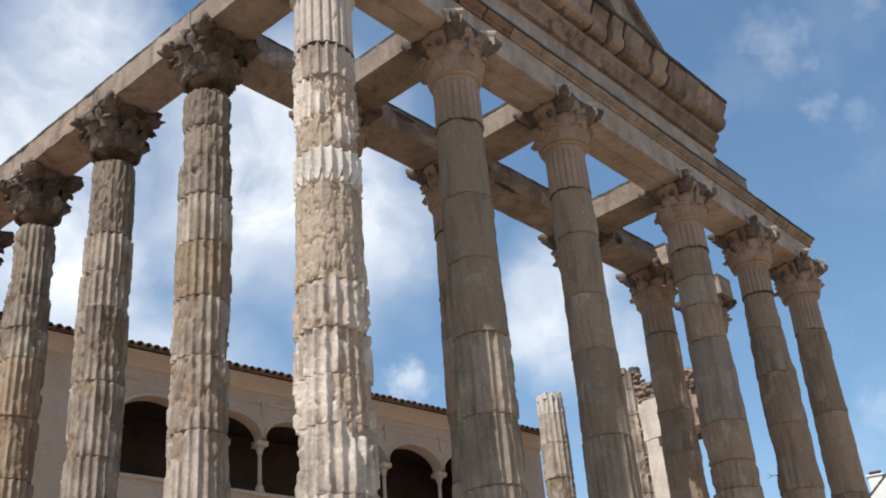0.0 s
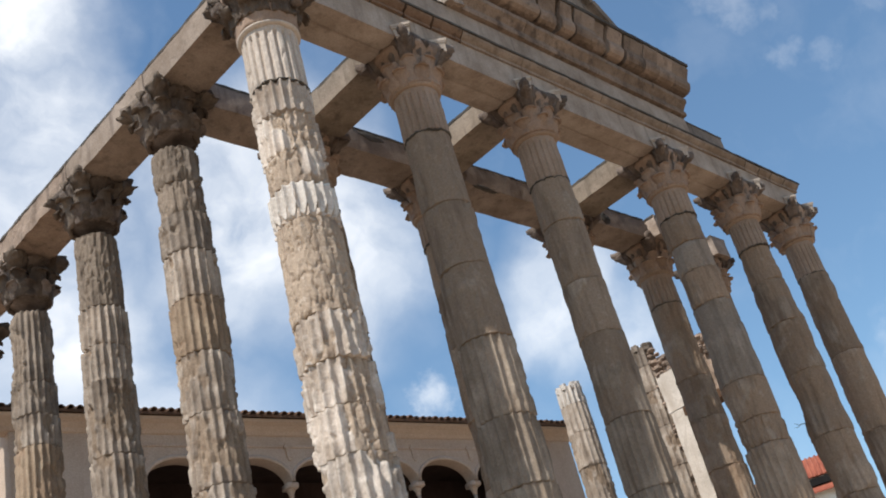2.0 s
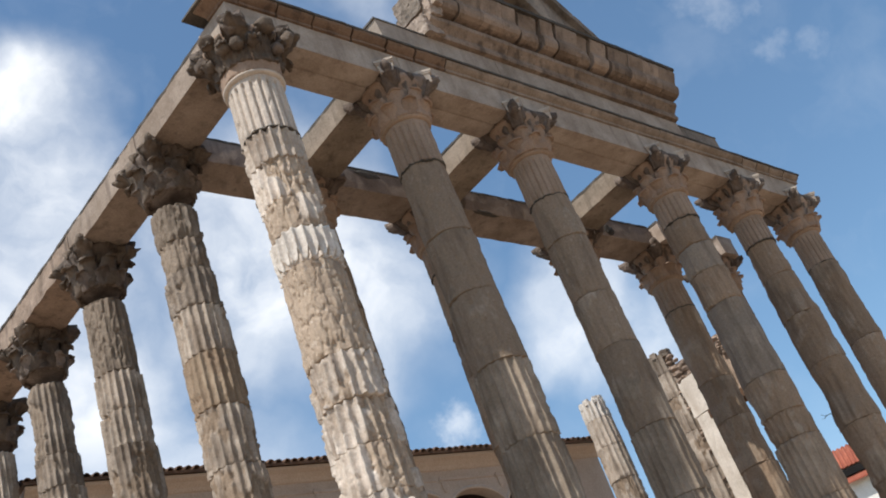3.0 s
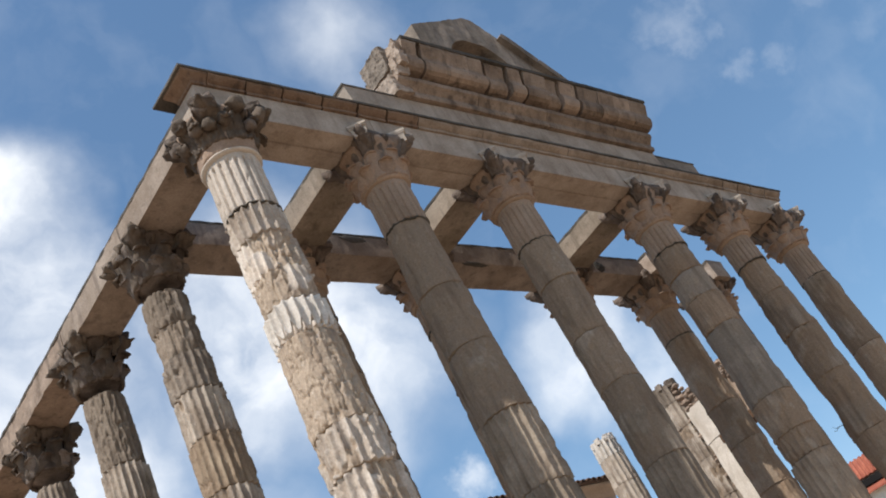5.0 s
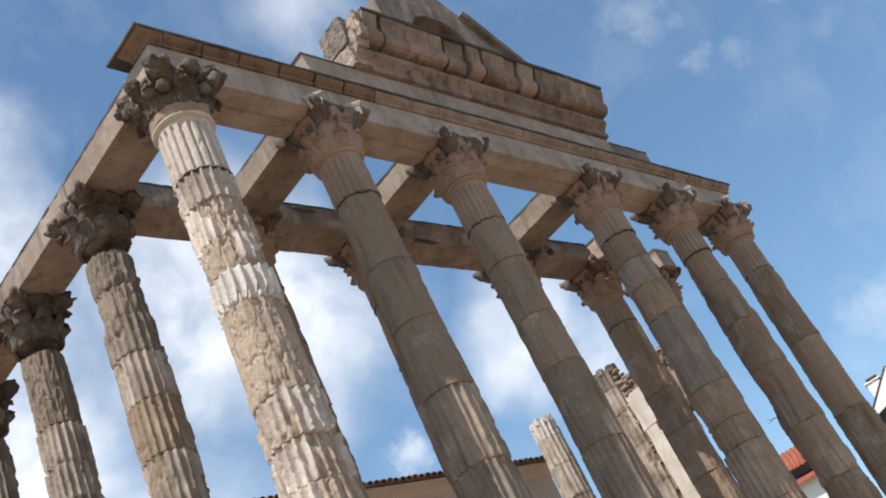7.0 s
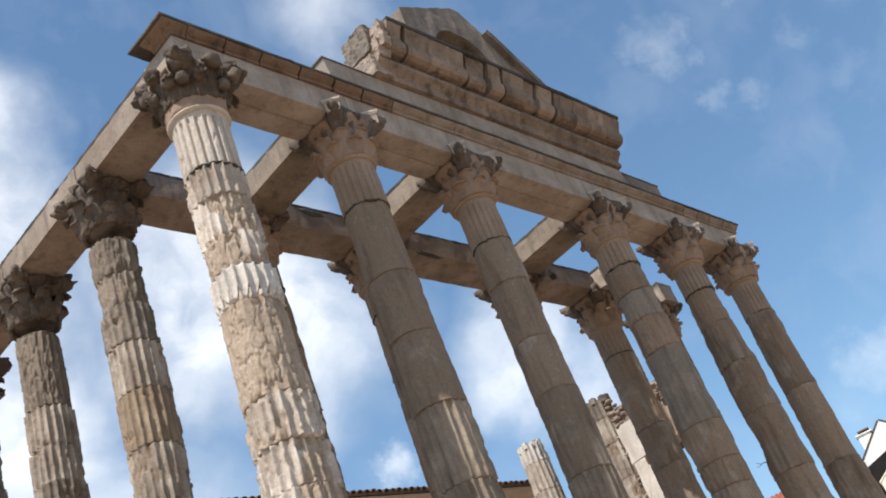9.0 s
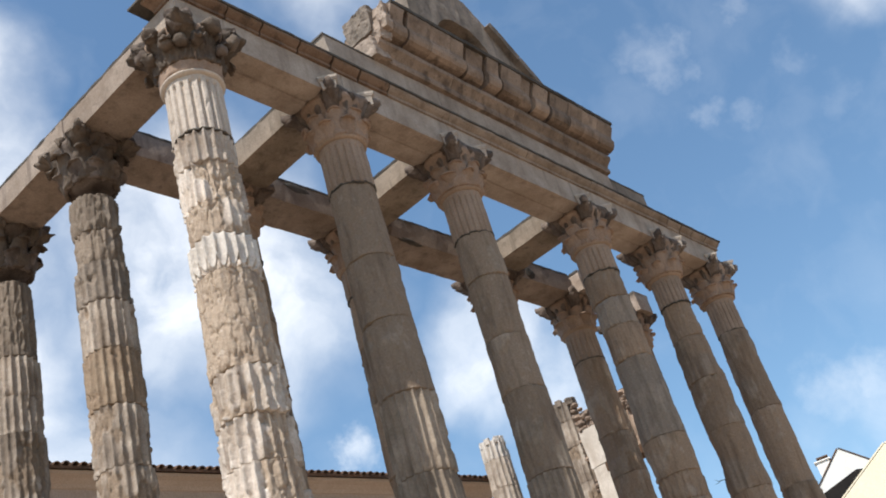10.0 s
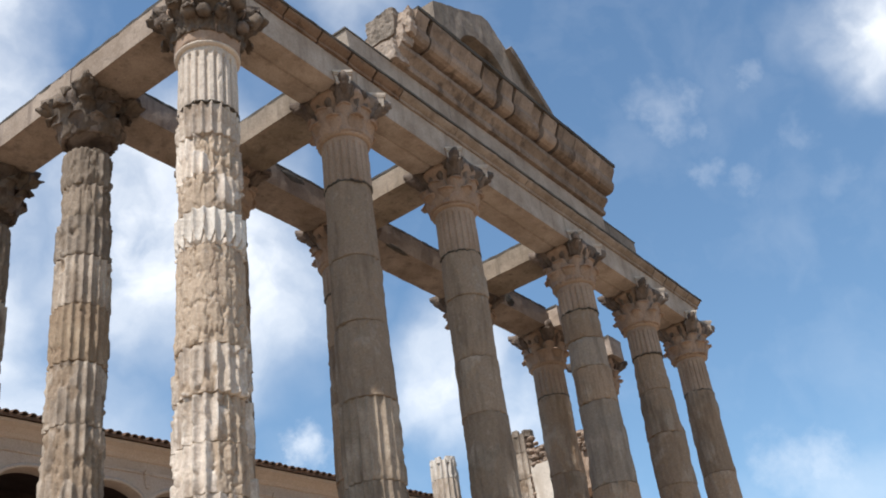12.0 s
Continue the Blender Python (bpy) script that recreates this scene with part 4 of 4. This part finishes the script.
def arcade_mesh(openings, z0, z1):
    """The wall with its arched openings: (left, right, sill, spring, rise)."""
    us = {U0, U1}
    for a, b, *_ in openings:
        us |= set((a + b) / 2 - (b - a) / 2 * np.cos(np.linspace(0, math.pi, 25)))
    us = sorted(us)
    pieces = []
    for a, b in zip(us[:-1], us[1:]):
        mid = (a + b) / 2
        hole = next((o for o in openings if o[0] < mid < o[1]), None)
        if not hole:
            pieces.append(([a, b], [z0, z0], [z1, z1]))
            continue
        l, r, sill, spring, rise = hole
        c, h = (l + r) / 2, (r - l) / 2
        top = [spring + rise * math.sqrt(max(0, 1 - ((u - c) / h) ** 2)) for u in (a, b)]
        pieces.append(([a, b], [z0, z0], [sill, sill]))
        pieces.append(([a, b], top, [z1, z1]))
    v, f = [], []
    y0, y1 = WALL_Y, WALL_Y + WALL_T
    for (a, b), (la, lb), (ha, hb) in pieces:
        k = len(v)
        for y in (y0, y1):
            v += [(a, y, la), (b, y, lb), (b, y, hb), (a, y, ha)]
        f += [[k, k + 1, k + 2, k + 3], [k + 7, k + 6, k + 5, k + 4], [k, k + 4, k + 5, k + 1], [k + 3, k + 2, k + 6, k + 7]]
    ends = (min(o[0] for o in openings), max(o[1] for o in openings))
    sides = [(U0, z0, z1), (U1, z0, z1)] + [(u, openings[0][2], openings[0][3]) for u in ends]
    for u, a, b in sides:
        k = len(v)
        v += [(u, y0, a), (u, y1, a), (u, y1, b), (u, y0, b)]
        f.append([k, k + 1, k + 2, k + 3])
    seen, keep = {}, []
    for p in v:
        keep.append(seen.setdefault(tuple(round(q, 4) for q in p), len(seen)))
    return list(seen), [q for q in ([keep[i] for i in g] for g in f) if len(set(q)) == 4]


ARCHES = [(2.15 + 2.02 * k, 4.09 + 2.02 * k, 9.93, 11.36, 0.63) for k in range(6)]
# between two arches the wall stands on a slim colonnette
GAPS = [(a[1], b[0], 9.93, 11.36, 0.0) for a, b in zip(ARCHES[:-1], ARCHES[1:])]
v, f = arcade_mesh(ARCHES + GAPS, PODIUM, 12.98)
put("wall", make_mesh("arcade_wall", v, f, LIME, False), palace)
for box in ((U0, U0 + 0.4, WALL_Y + WALL_T, 9, PODIUM, 12.98), (U1 - 0.4, U1, WALL_Y + WALL_T, 9, PODIUM, 12.98), (U0, U1, 9, 9.4, PODIUM, 12.98)):
    put("wall", make_mesh("side_wall", *boxy(*box), LIME, False), palace)
# the room's surfaces carry its shade in their colour
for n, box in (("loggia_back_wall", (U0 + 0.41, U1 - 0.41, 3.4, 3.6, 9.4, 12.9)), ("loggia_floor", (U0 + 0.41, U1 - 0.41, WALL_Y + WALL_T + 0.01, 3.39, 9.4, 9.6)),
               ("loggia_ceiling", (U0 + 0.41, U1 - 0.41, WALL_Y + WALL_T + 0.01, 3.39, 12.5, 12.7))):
    put(n, make_mesh(n, *boxy(*box), SHADEWALL, False), palace, "dim room behind the arcade, shade put into its plaster")
put("loggia_parapet_cap", make_mesh("loggia_parapet_cap", *boxy(2.0, 14.4, WALL_Y - 0.07, WALL_Y + WALL_T + 0.02, 9.85, 9.94), LIME, False), palace)


def archivolt(l, r, spring, rise):
    """The raised band round an arch."""
    c, h = (l + r) / 2, (r - l) / 2
    v = []
    for a in np.linspace(0, math.pi, 25):
        for g, y in ((0.0, WALL_Y - 0.03), (0.10, WALL_Y - 0.03), (0.10, WALL_Y + 0.02), (0.0, WALL_Y + 0.02)):
            v.append((c - (h + g) * math.cos(a), y, spring + (rise + g) * math.sin(a)))
    return v, [q[::-1] for q in grid_faces(25, 4, True)] + [[0, 1, 2, 3], [99, 98, 97, 96]]


for l, r, sill, spring, rise in ARCHES:
    put("archivolt", make_mesh("archivolt", *archivolt(l, r, spring, rise), LIME), palace)
shaft = join([lathe([(0.15, 9.942), (0.15, 10.02), (0.10, 10.06), (0.12, 10.12), (0.06, 10.22)], 16), lathe([(0.056, 10.16), (0.050, 11.02)], 16),
              lathe([(0.052, 11.0), (0.075, 11.02), (0.07, 11.07), (0.10, 11.14), (0.14, 11.22)], 16), boxy(-0.15, 0.15, -0.19, 0.19, 11.21, 11.359)])
shaft_me = make_mesh("colonnette", *shaft, LIME)
pend = make_mesh("pendant", *join([boxy(-0.07, 0.07, -0.05, 0.01, 12.02, 12.42), boxy(-0.12, 0.12, -0.07, 0.01, 12.28, 12.36), boxy(-0.045, 0.045, -0.04, 0.01, 11.94, 12.03)]), LIME, False)
for k in range(7):
    u = 4.12 + 2.02 * (k - 1)
    if k not in (0, 6):
        put("colonnette", shaft_me, palace, "", (u, WALL_Y + 0.2, 0))
    put("pendant", pend, palace, "", (u, WALL_Y, 0))
strip = make_mesh("panel_moulding", *join([boxy(-0.86, 0.86, -0.035, 0.01, 12.30, 12.36), boxy(-0.86, 0.86, -0.02, 0.01, 12.36, 12.39)]), LIME, False)
for k in range(6):
    put("panel_moulding", strip, palace, "", (3.11 + 2.02 * k, WALL_Y, 0))
# eaves: a coved cornice, the roof's slope, and the round tiles
cove = [(WALL_Y, 12.62), (WALL_Y - 0.05, 12.64), (WALL_Y - 0.10, 12.72), (WALL_Y - 0.22, 12.82), (WALL_Y - 0.36, 12.88), (WALL_Y - 0.38, 12.95), (WALL_Y + 0.3, 12.95), (WALL_Y + 0.3, 12.62)]
put("cornice", make_mesh("cornice", *prism(cove, U0 - 0.3, U1 + 0.05, 2), LIME, False), palace)
slope = math.tan(radians(17))
roof = [(-0.02, 12.955), (4.9, 12.955 + 4.92 * slope), (9.6, 12.955), (9.6, 13.03), (4.9, 13.03 + 4.92 * slope), (-0.02, 13.03)]
put("roof", make_mesh("roof", *prism(roof, U0 - 0.35, U1 + 0.1, 2), TILE, False), palace)
PITCH = 0.225


def tile_mesh(length, r0, r1):
    v, n = [], 9
    for s, r in ((0, r0), (length, r1)):
        for t in (0, -0.016):
            for a in np.linspace(0, math.pi, n):
                v.append(((r + t) * math.cos(a), s, (r + t) * math.sin(a) + s * slope))
    f = []
    for i in range(n - 1):
        f += [[i, i + 1, 2 * n + i + 1, 2 * n + i], [n + i + 1, n + i, 3 * n + i, 3 * n + i + 1], [i + 1, i, n + i, n + i + 1], [2 * n + i, 2 * n + i + 1, 3 * n + i + 1, 3 * n + i]]
    return v, f


cover_me = [make_mesh("roof_tile", *tile_mesh(0.45, 0.092, 0.082), TILE), make_mesh("roof_tile", *tile_mesh(0.45, 0.086, 0.080), TILE)]
rnd = random.Random(2)
far = []
for k in range(int((U1 - U0 + 0.4) / PITCH)):
    u = U0 - 0.28 + PITCH * k
    put("roof_tile", cover_me[k % 2], palace, "", (u + rnd.uniform(-0.012, 0.012), -0.09 + rnd.uniform(-0.02, 0.02), 13.015 + rnd.uniform(-0.006, 0.008)), rnd.uniform(-0.04, 0.04))
    for j in range(1, 5):
        pv, pf = tile_mesh(0.45, 0.092, 0.082)
        far.append((np.array(pv) + (u, -0.09 + 0.4 * j, 13.03 + 0.4 * j * slope), pf))
tagged(put("roof_tiles_behind", make_mesh("roof_tiles_behind", *join(far), TILE), palace), kind="stuff")

# ---------------------------------------------------------------- ruined wall between the far flank's columns
ruin = thing("ruined_wall", (0, 0, 0), "ruined rubble wall with patches of white plaster between broken columns", "ruined wall")
FX = FRONT_X[5]
core = join([boxy(FX - 0.16, FX + 0.2, 3.55, 5.5, 11.45, 13.2, 0.06, 3.0, 250, 0.1), boxy(FX - 0.16, FX + 0.2, 4.75, 5.5, PODIUM, 11.5, 0.04, 3.0, 251, 0.1),
             boxy(FX - 0.16, FX + 0.2, 3.45, 4.76, PODIUM, 8.7, 0.03, 3.0, 252, 0.1)])
put("wall_core", make_mesh("wall_core", *core, RUBBLE, False), ruin)
put("timber_lintel", make_mesh("timber_lintel", *boxy(FX - 0.30, FX + 0.2, 3.5, 4.9, 11.2, 11.46, 0.012, 4, 253, 0.1), WOOD, False), ruin, "dark brown timber lintel")
patches = join([boxy(FX - 0.30, FX - 0.18, 3.75, 5.38, 11.47, 12.64, 0.03, 3.0, 254, 0.1), boxy(FX - 0.29, FX - 0.18, 4.85, 5.32, 8.7, 11.47, 0.035, 3.5, 255, 0.1)])
put("plaster", make_mesh("plaster", *patches, PLASTER, False), ruin, "patches of white lime plaster")
rnd = random.Random(12)
kinds = []
for k in range(6):
    pv, pf = lathe([(0.03, -0.1), (0.085, -0.07), (0.115, 0.0), (0.085, 0.07), (0.03, 0.1)], 9)
    kinds.append(make_mesh("rubble_stone", roughen(pv, 0.045, 6.0, 260 + k), pf, RUBBLE, False))
for k in range(120):
    y = rnd.uniform(3.5, 5.5)
    z = rnd.uniform(12.6, 13.35 + 0.25 * math.sin(y * 5)) if k < 90 else rnd.uniform(9.0, 12.6)
    if k >= 90:
        y = rnd.uniform(5.36, 5.55)
    s = rnd.uniform(0.6, 1.25)
    st = put("rubble_stone", kinds[k % 6], ruin, "", (FX - 0.17 + rnd.uniform(-0.05, 0.06), y, z), rnd.uniform(0, 6))
    st.scale = (s, s, s * 0.8)


# ---------------------------------------------------------------- houses beyond
def gabled_house(name, at, turn, width, depth, eaves, ridge, wall_mat, roof_mat, label, over=0.25):
    """A house with a gabled tile roof over plain walls; its gable faces its own -y."""
    h = thing(name, (at[0], at[1], 0), label, "house", "town houses")
    h.rotation_euler = (0, 0, radians(turn))
    w = width / 2
    wall = [(-w, 0), (w, 0), (w, eaves), (0, ridge), (-w, eaves)]
    v = [(x, y, z) for y in (0, depth) for x, z in wall]
    put("wall", make_mesh("house_wall", v, [[0, 1, 2, 3, 4], [9, 8, 7, 6, 5], [0, 5, 6, 1], [1, 6, 7, 2], [2, 7, 8, 3], [3, 8, 9, 4], [4, 9, 5, 0]], wall_mat, False), h)
    run, rise = w + over, (ridge - eaves) * (w + over) / w
    for s in (-1, 1):
        a = math.atan2(rise, run)
        length = math.hypot(run, rise)
        pv, pf = prism([(-over, 0.02), (depth + over, 0.02), (depth + over, 0.08), (-over, 0.08)], 0, length, 2)
        pv = np.stack([s * (pv[:, 0] * math.cos(a) + pv[:, 2] * math.sin(a)), pv[:, 1], ridge - pv[:, 0] * math.sin(a) + pv[:, 2] * math.cos(a)], -1)
        slab = put("roof", make_mesh("house_roof", pv, pf if s > 0 else [q[::-1] for q in pf], roof_mat, False), h)
        if over < 0.08:
            continue
        tv, tf = lathe([(0.07, 0), (0.07, length)], 8)
        tv = np.stack([s * (tv[:, 2] * math.cos(a) + (tv[:, 1] + 0.08) * math.sin(a)), tv[:, 0], ridge - tv[:, 2] * math.sin(a) + (tv[:, 1] + 0.08) * math.cos(a)], -1)
        row_me = make_mesh("roof_tile", tv, tf, roof_mat)
        for i in range(max(2, int((depth + 2 * over) / 0.24))):
            put("roof_tile", row_me, slab, "", (0, -over + 0.12 + 0.24 * i, 0))
    return h


def spot(dx, dy, far_off):
    return (-9.9 + dx * far_off, -10.4 + dy * far_off)


D = 60.0
attic = gabled_house("white_house", spot(0.9485, 0.3169, D), -71.3, 3.4, 7.0, 15.45, 17.0, WHITEWASH, TILE, "whitewashed gabled attic house with a dark shade block and a white chimney", 0.04)
put("chimney", make_mesh("chimney", *join([boxy(-1.3, -0.6, 0.1, 0.7, 15.3, 16.72), boxy(-1.38, -0.52, 0.03, 0.77, 16.72, 16.8)]), WHITEWASH, False), attic)
put("chimney_cap", make_mesh("chimney_cap", *boxy(-1.2, -0.6, 0.1, 0.7, 16.9, 16.98), TILE, False), attic)
# added near-black gable block; the shade below the attic is in its colour
put("dark_eave", make_mesh("dark_eave", *prism([(-1.9, 13.5), (2.9, 13.5), (2.9, 14.7), (0.4, 15.42), (-1.9, 14.75)], -1.3, -0.01, 2, "y"), SHADE_PIPE_BLACK, False), attic, "near-black stand-in for the shade below the roof")
red = gabled_house("tiled_house", spot(0.9198, 0.3923, D), 24.6, 4.4, 2.1, 14.35, 15.75, WHITEWASH, NEWTILE, "white house with a red tile roof and a lower lean-to roof", 0.12)
# the eave's cast shadow, modelled as a near-black strip
put("eave_shadow_board", make_mesh("eave_strip", *boxy(-2.42, -2.2, -0.1, 2.2, 13.9, 14.24), SHADE_PIPE_BLACK, False), red, "near-black stand-in for the shade below the roof")
lean = prism([(0, 0.0), (0, 0.07), (-0.5, -0.33), (-0.5, -0.40)], -0.2, 2.3, 2, "y")
put("lower_roof", make_mesh("lower_roof", lean[0] + (-2.2, 0, 13.88), lean[1], NEWTILE, False), red, "lower lean-to roof of red tile")
put("downpipe", make_mesh("downpipe", *(lambda q: (q[0] + (-2.3, 0.5, 0), q[1]))(lathe([(0.05, 8.0), (0.05, 14.0)], 8)), SHADE_PIPE_BLACK), red, "dark downpipe")
gabled_house("cream_house", spot(0.9598, 0.2815, 50.0), -73.5, 6.0, 12.0, 12.1, 13.95, CREAM, CREAM, "cream rendered house with a shallow gable", 0.02)


# a dry twig that grows from a joint of a front column
twig = thing("twig", (14.50, 0.40, 8.67), "small dry twig growing from a joint of the column", "twig")
twig.rotation_euler = (0, 0, radians(-60))
put("stem", make_mesh("stem", *sweep([(0.06, 0, 0), (-0.05, -0.02, 0.03), (-0.16, -0.05, 0.02), (-0.25, -0.09, 0.08)], [0.02, 0.016, 0.012, 0.006], [0.02, 0.016, 0.012, 0.006], (0, 0.7, 0.7)), TWIG), twig)
put("shoot", make_mesh("shoot", *sweep([(-0.12, -0.04, 0.02), (-0.2, -0.03, -0.02), (-0.27, -0.05, -0.01)], [0.012, 0.009, 0.005], [0.012, 0.009, 0.005], (0, 0.7, 0.7)), TWIG), twig)
